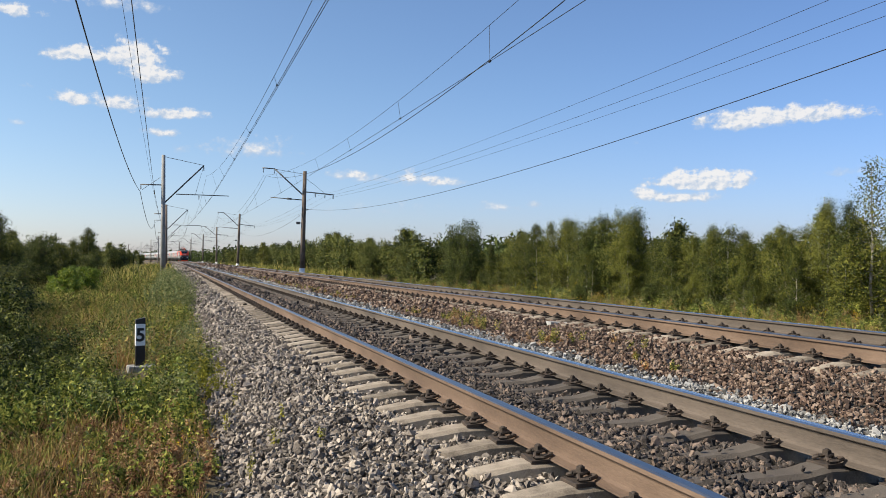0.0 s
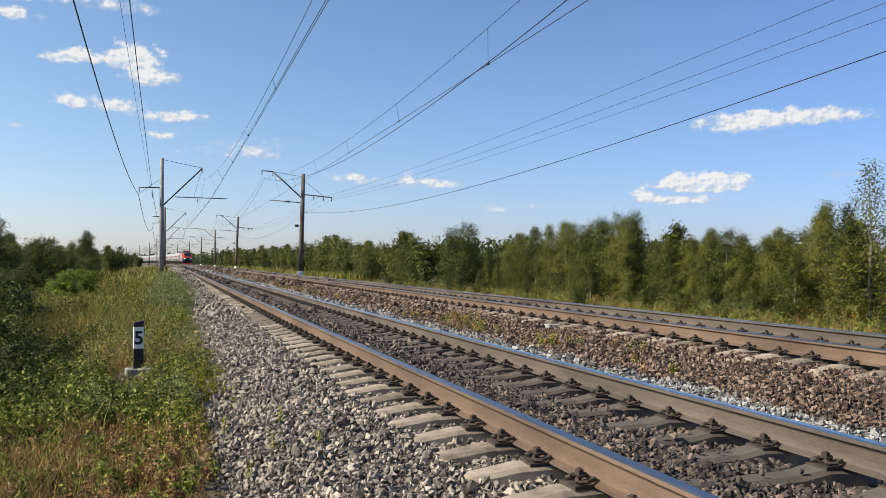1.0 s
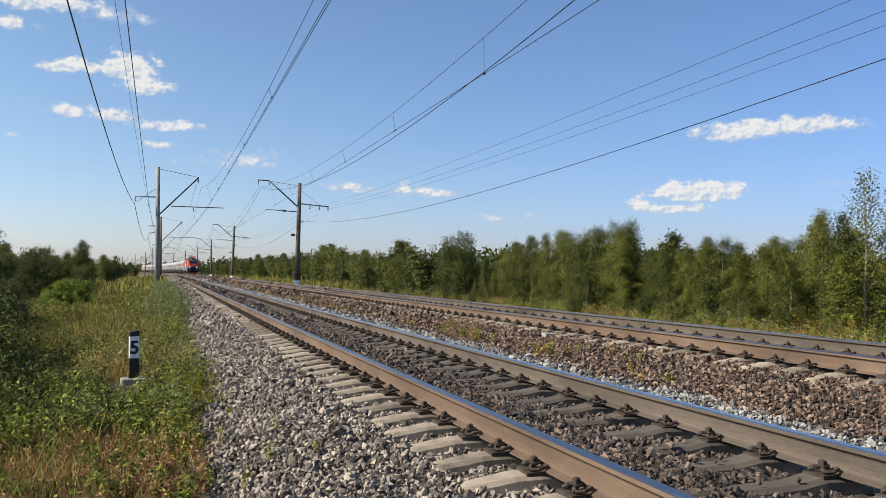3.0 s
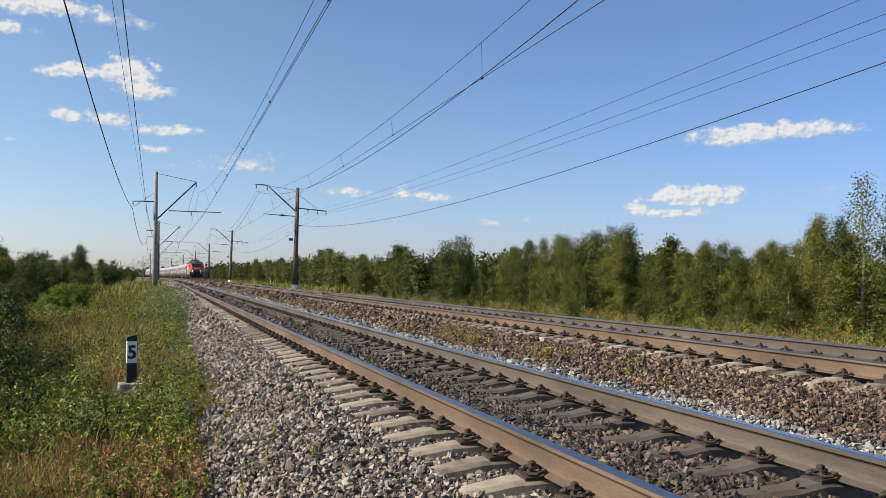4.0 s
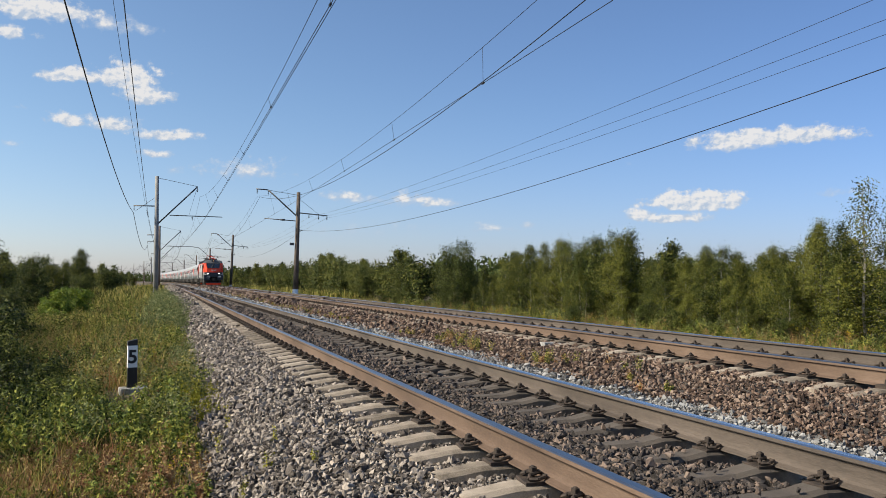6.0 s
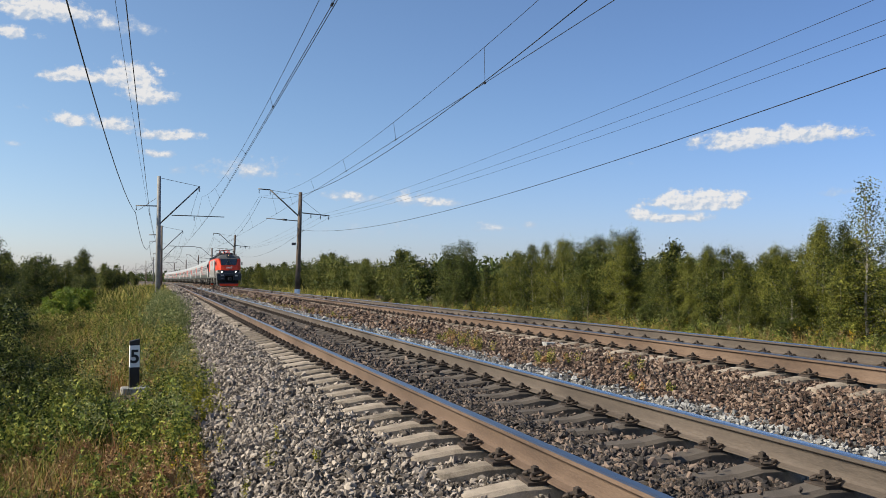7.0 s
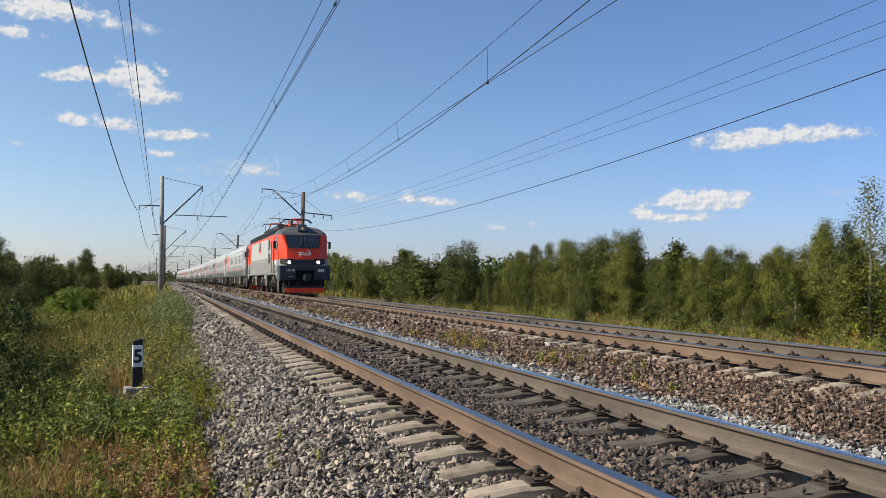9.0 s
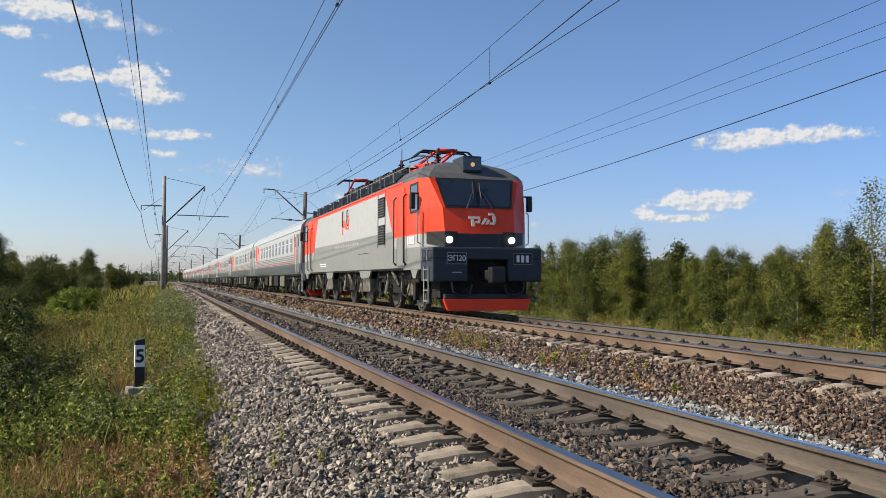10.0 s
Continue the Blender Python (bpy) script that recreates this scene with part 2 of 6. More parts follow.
M = {
    "ground": surface("ground", [(.03, .027, .014), (.07, .055, .03), (.13, .098, .055), (.06, .052, .022)], 0.7, .95, 0, .8, 25, dist=.05),
    "bed": surface("ballast_bed", [(.018, .016, .014), (.06, .052, .045), (.13, .115, .10)], 9, .95, 0, 1.0, 22, dist=.06),
    "grey_stone": surface("grey_stone", [(.075, .062, .052), (.158, .134, .113), (.235, .202, .172), (.365, .314, .263)], 8, .9, 0, .8, 60, island=1.2),
    "dark_stone": surface("dark_stone", [(.018, .015, .0135), (.05, .041, .037), (.088, .072, .062), (.18, .133, .105)], 8, .85, 0, .7, 60, island=1.05),
    "brown_stone": surface("brown_stone", [(.034, .022, .017), (.09, .056, .04), (.142, .093, .067), (.24, .178, .138)], 8, .9, 0, .7, 60, island=1.1),
    "white_stone": surface("pale_stone", [(.085, .083, .08), (.16, .157, .151), (.23, .226, .218), (.35, .345, .332)], 5, .9, 0, .5, 60, island=1.1),
    "rust": surface("rusty_rail_steel", [(.058, .038, .027), (.115, .077, .054), (.17, .117, .084)], 3, .8, .1, .25, 90, stretch=(1, .25, 1)),
    "dull_rust": surface("greyish_rail_steel", [(.045, .036, .03), (.09, .072, .058), (.135, .108, .088)], 3, .75, .15, .25, 90, stretch=(1, .25, 1)),
    "rail_top": surface("polished_rail_head", [(.42, .44, .47), (.58, .6, .63)], 2, .25, 1.0, .02, 60, stretch=(1, .05, 1)),
    # same head metal, darkened for the weaker sky reflection on the left rails
    "rail_top_less_sheen": surface("rail_head_less_sky_sheen", [(.17, .18, .2), (.3, .31, .34)], 2, .34, 1.0, .02, 60, stretch=(1, .05, 1)),
    "iron": surface("dark_fastener_iron", [(.02, .016, .014), (.05, .038, .03), (.09, .06, .045)], 20, .8, .2, .3, 120),
    "concrete": surface("sleeper_concrete", [(.13, .11, .09), (.24, .205, .165), (.33, .29, .24)], 6, .9, 0, .4, 120, vary=.5),
    "pole": surface("grey_pole_concrete", [(.13, .13, .13), (.24, .24, .235), (.33, .33, .32)], 1.5, .9, 0, .3, 40, vary=.2),
    "dark_pole": surface("weathered_pole_concrete", [(.045, .035, .028), (.11, .085, .068), (.19, .155, .13)], 1.2, .9, 0, .3, 40, vary=.3),
    "whitewash": surface("whitewash", [(.4, .39, .38), (.72, .72, .71), (.8, .8, .79)], 5, .9, 0, .2, 40),
    "steel": surface("painted_steel", [(.05, .05, .052), (.10, .10, .105), (.15, .15, .15)], 4, .6, .5, .1, 60),
    "wire": plain("bare_wire", (.035, .035, .038), .5, .6),
    "porcelain": plain("brown_porcelain", (.035, .022, .018), .25, 0, .2),
    "bark": surface("birch_bark", [(.07, .055, .045), (.24, .22, .19), (.5, .48, .45)], 9, .9, 0, .4, 60, stretch=(1, 1, .4)),
    "twig": surface("twig_bark", [(.03, .022, .015), (.08, .06, .04)], 9, .9, 0, .3, 60),
    "leaf": surface("birch_leaves", [(.009, .016, .0035), (.036, .052, .009), (.085, .1, .0155), (.19, .187, .031)], .9, .55, 0, 0, 8, vary=.5, island=1.15, leaf=.14, spec=.16),
    "leaf_dark": surface("willow_leaves", [(.012, .022, .005), (.04, .056, .011), (.08, .098, .019), (.17, .175, .04)], .9, .55, 0, 0, 8, vary=.4, island=1.1, leaf=.16, spec=.14),
    "leaf_lime": surface("fresh_leaves", [(.07, .12, .015), (.14, .2, .02), (.24, .28, .03)], .9, .55, 0, 0, 8, island=.9, leaf=.35, spec=.3),
    "far_leaf": surface("far_woods_leaves", [(.026, .042, .013), (.055, .075, .022), (.09, .112, .034)], .2, .8, 0, 0, 3, island=.8, leaf=.12, spec=.1),
    "grass": surface("green_grass", [(.04, .052, .011), (.125, .142, .028), (.235, .23, .048), (.42, .345, .11)], .5, .7, 0, 0, 6, island=1.2, leaf=.22, spec=.14),
    "dry_grass": surface("dry_grass", [(.16, .085, .035), (.33, .205, .085), (.46, .33, .15), (.3, .13, .06)], .5, .8, 0, 0, 6, island=1.1, leaf=.25, spec=.2),
    "sage": surface("grey_green_weeds", [(.07, .09, .03), (.16, .185, .07), (.3, .315, .14)], .5, .8, 0, 0, 6, island=1.0, leaf=.22, spec=.2),
    "yellow": surface("yellow_flowers", [(.5, .33, .01), (.7, .52, .02)], 3, .8, 0, 0, 6, island=.8, leaf=.2),
    "weed": surface("lush_weed_leaves", [(.026, .045, .009), (.085, .118, .02), (.185, .22, .038), (.34, .34, .07)], 1.2, .6, 0, 0, 8, island=1.2, leaf=.2, spec=.14),
    "lime_weed": surface("yellowish_weed_leaves", [(.12, .13, .015), (.24, .235, .02), (.36, .32, .03)], 1.2, .6, 0, 0, 8, island=.9, leaf=.25, spec=.25),
    "russet": surface("russet_dry_weeds", [(.1, .05, .025), (.22, .11, .055), (.32, .19, .09), (.42, .3, .15)], 1.0, .8, 0, 0, 8, island=1.1, leaf=.2, spec=.15),
    "black": plain("black_paint", (.015, .015, .016), .5),
    "white": plain("white_paint", (.72, .72, .70), .6),
    "red": plain("red_enamel", (.80, .048, .007), .42, 0, .08, coat=.06),
    "light_grey": plain("light_grey_enamel", (.34, .345, .35), .45, 0, .12, coat=.1),
    "mid_grey": plain("mid_grey_enamel", (.19, .19, .185), .5, 0, .15, coat=.05),
    "roof_grey": plain("roof_grey_paint", (.075, .077, .08), .6, 0, .3),
    "front_grey": plain("slate_grey_enamel", (.022, .028, .04), .55, 0, .15, coat=.03),
    "under": surface("grimy_running_gear", [(.005, .0045, .004), (.014, .013, .012), (.04, .036, .032)], 4, .8, .3, .3, 40),
    "dusty": surface("dusty_steel_casting", [(.04, .036, .03), (.11, .10, .085), (.2, .185, .16)], 6, .8, .2, .3, 40),
    "tread": surface("wheel_steel", [(.06, .052, .045), (.14, .12, .105), (.3, .28, .26)], 6, .5, .7, .1, 40),
    "glass": plain("cab_glass", (.015, .022, .035), .04, 0, .1, coat=1.0),
    "coach_glass": plain("coach_window_glass", (.05, .06, .075), .08, 0, .1, coat=.5),
    "coach_white": plain("coach_light_grey", (.35, .36, .37), .42, 0, .1, coat=.15),
    "coach_dark": plain("coach_dark_grey", (.085, .098, .10), .4, 0, .15, coat=.2),
    "pantograph_red": plain("red_pantograph_tube", (.55, .04, .02), .4),
    "amber": plain("yellow_cable", (.6, .33, .03), .5),
    "headlight": glow("headlight_glow", (1.0, .97, .9), 5.0),
    "top_lamp": glow("warm_lamp_glow", (1.0, .52, .24), .45),
}


for tone in ("grey_stone", "dark_stone", "brown_stone", "white_stone"):
    colours = [tuple(e.color[:3]) for n in M[tone].node_tree.nodes if n.type == "VALTORGB" for e in n.color_ramp.elements]
    M[tone + "_piece"] = surface(tone + "_piece", colours, 8, .9, 0, .7, 60, vary=1.2)


def soil_sleepers(m):
    """Oil and brake dust darken the sleeper between the rails."""
    t = m.node_tree
    b = t.nodes["Principled BSDF"]
    ramp = b.inputs["Base Color"].links[0].from_socket
    co = t.nodes.new("ShaderNodeTexCoord")
    sep = t.nodes.new("ShaderNodeSeparateXYZ")
    link(t, co.outputs["Object"], sep.inputs[0])
    ns = nd(t, "ShaderNodeTexNoise", Scale=7.0, Detail=4.0)
    link(t, co.outputs["Object"], ns.inputs["Vector"])
    edge = op(t, "ADD", op(t, "ABSOLUTE", sep.outputs[0]), op(t, "MULTIPLY", op(t, "SUBTRACT", ns.outputs["Fac"], .5), .35))
    fac = op(t, "MULTIPLY", op(t, "SUBTRACT", .86, edge), 7.0, clamp=True)
    mx = nd(t, "ShaderNodeMix")
    mx.data_type = "RGBA"
    link(t, op(t, "MULTIPLY", fac, .85), mx.inputs[0])
    link(t, ramp, mx.inputs[6])
    mx.inputs[7].default_value = (.055, .046, .04, 1)
    link(t, mx.outputs[2], b.inputs["Base Color"])


M["sleeper"] = surface("sleeper_concrete", [(.11, .09, .068), (.25, .208, .162), (.36, .305, .243)], 6, .9, 0, .6, 90, vary=.6)
soil_sleepers(M["sleeper"])


# ---- mesh helpers ----
def mesh_of(name, bm, *mats):
    me = bpy.data.meshes.new(name)
    bm.to_mesh(me)
    bm.free()
    for m in mats:
        me.materials.append(M[m])
    return me


def part(name, bm, material, parent=None, label="", smooth=False):
    mats = (material,) if isinstance(material, str) else material
    me = bm if isinstance(bm, bpy.types.Mesh) else mesh_of(name, bm, *mats)
    if smooth:
        me.shade_smooth()
    ob = new(name, me)
    if parent is not None:
        ob.parent = parent
    if label:
        ob["label"] = label
    return ob


def block(bm, x0, x1, y0, y1, z0, z1, bevel=0.0, mat=0):
    vs = [bm.verts.new(p) for p in ((x0, y0, z0), (x1, y0, z0), (x1, y1, z0), (x0, y1, z0), (x0, y0, z1), (x1, y0, z1), (x1, y1, z1), (x0, y1, z1))]
    fs = [bm.faces.new([vs[i] for i in q]) for q in ((3, 2, 1, 0), (4, 5, 6, 7), (0, 1, 5, 4), (1, 2, 6, 5), (2, 3, 7, 6), (3, 0, 4, 7))]
    for f in fs:
        f.material_index = mat
    if bevel:
        es = {e for f in fs for e in f.edges}
        bmesh.ops.bevel(bm, geom=list(es), offset=bevel, segments=2, affect="EDGES", profile=0.6)
    return vs


def rod(bm, a, b, r0, r1=None, seg=8, caps=True):
    a, b = Vector(a), Vector(b)
    r1 = r0 if r1 is None else r1
    q = (b - a).to_track_quat("Z", "Y")
    rings = []
    for p, r in ((a, r0), (b, r1)):
        rings.append([bm.verts.new(p + q @ Vector((r * math.cos(k * math.tau / seg), r * math.sin(k * math.tau / seg), 0))) for k in range(seg)])
    for k in range(seg):
        f = bm.faces.new((rings[0][k], rings[0][(k + 1) % seg], rings[1][(k + 1) % seg], rings[1][k]))
        f.smooth = seg > 6
    if caps:
        bm.faces.new(rings[0][::-1])
        bm.faces.new(rings[1])


def pipe(bm, pts, r, seg=6):
    for a, b in zip(pts, pts[1:]):
        rod(bm, a, b, r, r, seg)


def sweep(bm, sections, close=True, caps=True, mats=None):
    """Skin between sections, lists of equally many points."""
    rows = [[bm.verts.new(p) for p in s] for s in sections]
    n = len(rows[0])
    for i in range(len(rows) - 1):
        for k in range(n if close else n - 1):
            f = bm.faces.new((rows[i][k], rows[i][(k + 1) % n], rows[i + 1][(k + 1) % n], rows[i + 1][k]))
            if mats:
                f.material_index = mats[k]
    if caps and close:
        bm.faces.new(rows[0][::-1])
        bm.faces.new(rows[-1])
    return rows


def soup(name, verts, faces, material, smooth=False):
    """A mesh out of arrays: verts (n, 3) and faces (m, 3 or 4)."""
    me = bpy.data.meshes.new(name)
    k = faces.shape[1]
    me.vertices.add(len(verts))
    me.vertices.foreach_set("co", np.ascontiguousarray(verts, dtype=np.float32).ravel())
    me.loops.add(faces.size)
    me.loops.foreach_set("vertex_index", np.ascontiguousarray(faces, dtype=np.int32).ravel())
    me.polygons.add(len(faces))
    me.polygons.foreach_set("loop_start", np.arange(0, faces.size, k, dtype=np.int32))
    me.update(calc_edges=True)
    me.materials.append(M[material])
    if smooth:
        me.shade_smooth()
    else:
        me.shade_flat()
    return me


def thing(name, label, category, group="", kind="", m=None):
    ob = new(name)
    ob.empty_display_size = 0.2
    if m is not None:
        ob.matrix_basis = m
    return tagged(ob, label, category, group, kind)


# ---- the line: straight at first, then a long bend ----
def bend(y):
    y = np.asarray(y, dtype=float)
    a = np.clip(y - 112, 0, 560)
    return -2.83e-7 * a ** 3 - 2.83e-7 * 3 * 560 ** 2 * np.clip(y - 672, 0, None)


NEAR_X, FAR_X, FAR_Z, HALF = 2.974, 7.770, 0.095, 0.7975
PITCH_S, NEAR_Y, FAR_Y = 0.5507, 3.4945, 7.2359
rng = np.random.default_rng(7)
GROUND_X = [-2500, -300, -60, -14, -6, -3, -1.2, 0.2, 1.0, 3, 6, 9, 11.2, 12.5, 14, 20, 40, 90, 400, 2500]
GROUND_Z = [-1.0, -1.0, -1.0, -0.98, -0.92, -0.75, -0.58, -0.44, -0.6, -.9, -.9, -.8, -0.62, -0.85, -0.95, -0.95, -1.0, -1.0, -1.0, -1.0]


def ground_z(x, y):
    """Height of the ground at a place beside the line; x is counted from the line's bend."""
    z = np.interp(x, GROUND_X, GROUND_Z)
    rough = 0.05 * np.sin(x * 1.7 + 0.6 * y) * np.sin(0.9 * y - .5 * x) + 0.03 * np.sin(3.1 * x + 1.3) * np.sin(2.7 * y)
    return z + rough * np.where((x < 0.2) | (x > 11.2), 1, 0)


BED_X = [0.05, 0.45, 0.95, 1.55, 1.75, 2.5, 3.0, 3.5, 4.2, 4.45, 4.95, 5.7, 6.25, 6.5, 7.3, 8.3, 9.1, 9.35, 9.9, 11.2]
BED_Z = [-.62, -.42, -.23, -.15, -.17, -.13, -.14, -.18, -.195, -.19, -.23, -.22, -.085, -.045, -.055, -.055, -.06, -.08, -.17, -.75]


def bed_z(x):
    return np.interp(x, BED_X, BED_Z)


# ---- ground, ballast ----
def make_ground():
    ys = np.concatenate([[-900, -200, -40, -10], np.arange(-4, 40, 0.5), np.arange(40, 120, 3), np.arange(120, 760, 12), [900, 1400, 2400, 4200]])
    xs = np.concatenate([[-2500, -900, -300, -120, -60, -30], np.arange(-14, 0.2, 0.4), [0.2, 1, 3, 6, 9, 11.2], np.arange(11.8, 24, 0.6), [28, 40, 60, 90, 160, 400, 900, 2500]])
    gx, gy = np.meshgrid(xs, ys)
    v = np.stack([gx + bend(gy), gy, ground_z(gx, gy)], -1).reshape(-1, 3)
    n, m = len(xs), len(ys)
    i = (np.arange(m - 1)[:, None] * n + np.arange(n - 1)[None]).ravel()
    f = np.stack([i, i + 1, i + n + 1, i + n], -1)
    tagged(new("ground", soup("ground", v, f, "ground", True)), "flat grassy ground with dry soil beside the railway", "ground", kind="structure")
    ys = np.concatenate([np.arange(-12, 60, 0.25), np.arange(60, 120, 2), np.arange(120, 760, 8)])
    xs = np.sort(np.concatenate([BED_X, np.arange(0.2, 11, 0.25)]))
    gx, gy = np.meshgrid(xs, ys)
    wave = 0.02 * np.sin(5 * gx + 2 * np.sin(gy * 1.3)) * np.sin(3.1 * gy)
    v = np.stack([gx + bend(gy), gy, bed_z(gx) + wave - 0.02], -1).reshape(-1, 3)
    n, m = len(xs), len(ys)
    i = (np.arange(m - 1)[:, None] * n + np.arange(n - 1)[None]).ravel()
    f = np.stack([i, i + 1, i + n + 1, i + n], -1)
    tagged(new("ballast_bed", soup("ballast_bed", v, f, "bed", True)), "crushed stone ballast bed under both railway tracks", "ballast", kind="structure")


make_ground()


# ---- track ----
RAIL = [(-.075, 0), (.075, 0), (.075, .010), (.03, .022), (.012, .036), (.009, .06), (.009, .12), (.016, .138), (.036, .146), (.0375, .150), (.036, .170), (.026, .179),
        (-.026, .179), (-.036, .170), (-.0375, .150), (-.036, .146), (-.016, .138), (-.009, .12), (-.009, .06), (-.012, .036), (-.03, .022), (-.075, .010)]


def make_rail(x, z, parent, steel):
    ys = np.concatenate([[-14], np.arange(0, 112, 4), np.arange(112, 760, 9)])
    bm = bmesh.new()
    top = [1 if k in (10, 11, 12) else 0 for k in range(len(RAIL))]
    sweep(bm, [[(x + px + float(bend(y)), y, z + pz) for px, pz in RAIL] for y in ys], mats=top)
    # left heads get the copy with the weaker reflection in its colour
    return part("rail", bm, (steel, "rail_top" if steel == "dull_rust" else "rail_top_less_sheen"), parent, "rusty steel rail with a polished running surface")


def sleeper_mesh():
    """Prestressed concrete sleeper: thick at the rail seats, thinner in the middle and at the ends, with chamfered sides."""
    bm = bmesh.new()
    secs = []
    for x, z, w in ((-1.35, -.062, .085), (-1.33, -.055, .092), (-1.05, -.012, .1), (-.62, 0, .105), (-.45, -.03, .098), (0, -.045, .09), (.45, -.03, .098), (.62, 0, .105), (1.05, -.012, .1), (1.33, -.055, .092), (1.35, -.062, .085)):
        secs.append([(x, -w - .02, -.19), (x, w + .02, -.19), (x, w, z - .025), (x, w - .03, z), (x, -w + .03, z), (x, -w, z - .025)])
    sweep(bm, secs)
    return mesh_of("sleeper", bm, "sleeper")


def fastener_mesh():
    """Spring clip over the rail foot with its bolt, nut and plate; the rail lies towards +x."""
    bm = bmesh.new()
    block(bm, -.075, .085, -.085, .085, -.012, .012, .004)
    rod(bm, (0, 0, .0), (0, 0, .085), .012, .012, 8)
    rod(bm, (0, 0, .048), (0, 0, .078), .027, .025, 6)
    loop = [(.06, -.02, .032), (.055, -.065, .036), (.0, -.088, .03), (-.045, -.062, .024), (-.03, -.028, .04), (.03, -.014, .05), (.03, .014, .05), (-.03, .028, .04), (-.045, .062, .024), (0, .088, .03), (.055, .065, .036), (.06, .02, .032)]
    pipe(bm, loop, .011, 6)
    return mesh_of("fastener", bm, "iron")


def plain_fastener_mesh():
    bm = bmesh.new()
    block(bm, -.07, .08, -.08, .08, -.01, .03)
    rod(bm, (0, 0, .03), (0, 0, .082), .028, .02, 5)
    return mesh_of("plain_fastener", bm, "iron")


def joined(name, meshes_at, material):
    """One mesh out of many placed copies: a list of (mesh, x, y, z, flip)."""
    vs, fs, base = [], [], 0
    cache = {}
    for me, x, y, z, flip in meshes_at:
        if me.name not in cache:
            co = np.empty(len(me.vertices) * 3)
            me.vertices.foreach_get("co", co)
            me.calc_loop_triangles()
            tr = np.empty(len(me.loop_triangles) * 3, dtype=np.int32)
            me.loop_triangles.foreach_get("vertices", tr)
            cache[me.name] = (co.reshape(-1, 3), tr.reshape(-1, 3))
        co, tr = cache[me.name]
        vs.append(co * ([-1, -1, 1] if flip else [1, 1, 1]) + [x, y, z])
        fs.append(tr + base)
        base += len(co)
    return soup(name, np.concatenate(vs), np.concatenate(fs), material)


SLEEPER, FASTENER, PLAIN = sleeper_mesh(), fastener_mesh(), plain_fastener_mesh()


def make_track(x, z, first, label, shown, lean):
    t = thing("railway_track", label, "railway track", kind="structure")
    for s in (-1, 1):
        make_rail(x + s * HALF, z - .075 + (lean if s > 0 else 0), t, "dull_rust" if s > 0 else "rust")
    far_s, far_f = [], []
    for i in range(-26, 330):
        y = first + i * PITCH_S
        cx = x + float(bend(y)) + rng.normal(0, .012)
        dy = rng.normal(0, .008)
        if -26 <= i < shown:
            ob = part("sleeper", SLEEPER, "concrete", t)
            ob.location, ob.rotation_euler = (cx, y + dy, z - .088), (0, -lean / 1.6, rng.normal(0, .006))
        else:
            far_s.append((SLEEPER, cx, y, z - .088, False))
        for s in (-1, 1):
            for q in (-1, 1):
                fx = x + s * HALF + q * .112 + float(bend(y))
                fz = z - .078 + (lean if s > 0 else 0)
                if 0 <= i < 70:
                    ob = part("fastener", FASTENER, "iron", t)
                    ob.location, ob.rotation_euler = (fx, y + dy, fz), (rng.normal(0, .03), 0, (math.pi if q > 0 else 0) + rng.normal(0, .05))
                elif i < 220:
                    far_f.append((PLAIN, fx, y, fz, q > 0))
    part("distant_sleepers", joined("distant_sleepers", far_s, "concrete"), "concrete", t)["kind"] = "stuff"
    part("distant_fasteners", joined("distant_fasteners", far_f, "iron"), "iron", t)["kind"] = "stuff"
    return t


make_track(NEAR_X, 0.0, NEAR_Y, "broad gauge railway track with worn concrete sleepers", 220, -.02)
make_track(FAR_X, FAR_Z, FAR_Y, "broad gauge railway track on brown ballast", 220, -.02)


# ---- ballast stones ----
def stone_shapes(n):
    """Angular crushed stones as unit meshes."""
    made = []
    for k in range(n):
        bm = bmesh.new()
        pts = rng.normal(size=(10, 3))
        pts /= np.linalg.norm(pts, axis=1)[:, None]
        pts *= np.array([1, rng.uniform(.62, .95), rng.uniform(.45, .75)]) * rng.uniform(.8, 1.1, (10, 1))
        for p in pts:
            bm.verts.new(p)
        bmesh.ops.convex_hull(bm, input=bm.verts)
        bmesh.ops.delete(bm, geom=[v for v in bm.verts if not v.link_faces], context="VERTS")
        bmesh.ops.triangulate(bm, faces=bm.faces)
        bm.verts.index_update()
        made.append((np.array([v.co[:] for v in bm.verts]), np.array([[v.index for v in f.verts] for f in bm.faces])))
        bm.free()
    return made


STONES = stone_shapes(14)


def turns(n, r):
    q = r.normal(size=(n, 4))
    q /= np.linalg.norm(q, axis=1)[:, None]
    w, x, y, z = q.T
    return np.stack([1 - 2 * (y * y + z * z), 2 * (x * y - z * w), 2 * (x * z + y * w), 2 * (x * y + z * w), 1 - 2 * (x * x + z * z), 2 * (y * z - x * w), 2 * (x * z - y * w), 2 * (y * z + x * w), 1 - 2 * (x * x + y * y)], -1).reshape(n, 3, 3)


def stones_at(places, sizes, r):
    vs, fs, base = [], [], 0
    kinds = r.integers(0, len(STONES), len(places))
    for k, (co, tr) in enumerate(STONES):
        sel = kinds == k
        n = int(sel.sum())
        if not n:
            continue
        rot = turns(n, r)
        v = np.einsum("nij,vj->nvi", rot, co) * sizes[sel][:, None, None] + places[sel][:, None, :]
        vs.append(v.reshape(-1, 3))
        fs.append((tr[None] + (base + np.arange(n) * len(co))[:, None, None]).reshape(-1, 3))
        base += n * len(co)
    return np.concatenate(vs), np.concatenate(fs)


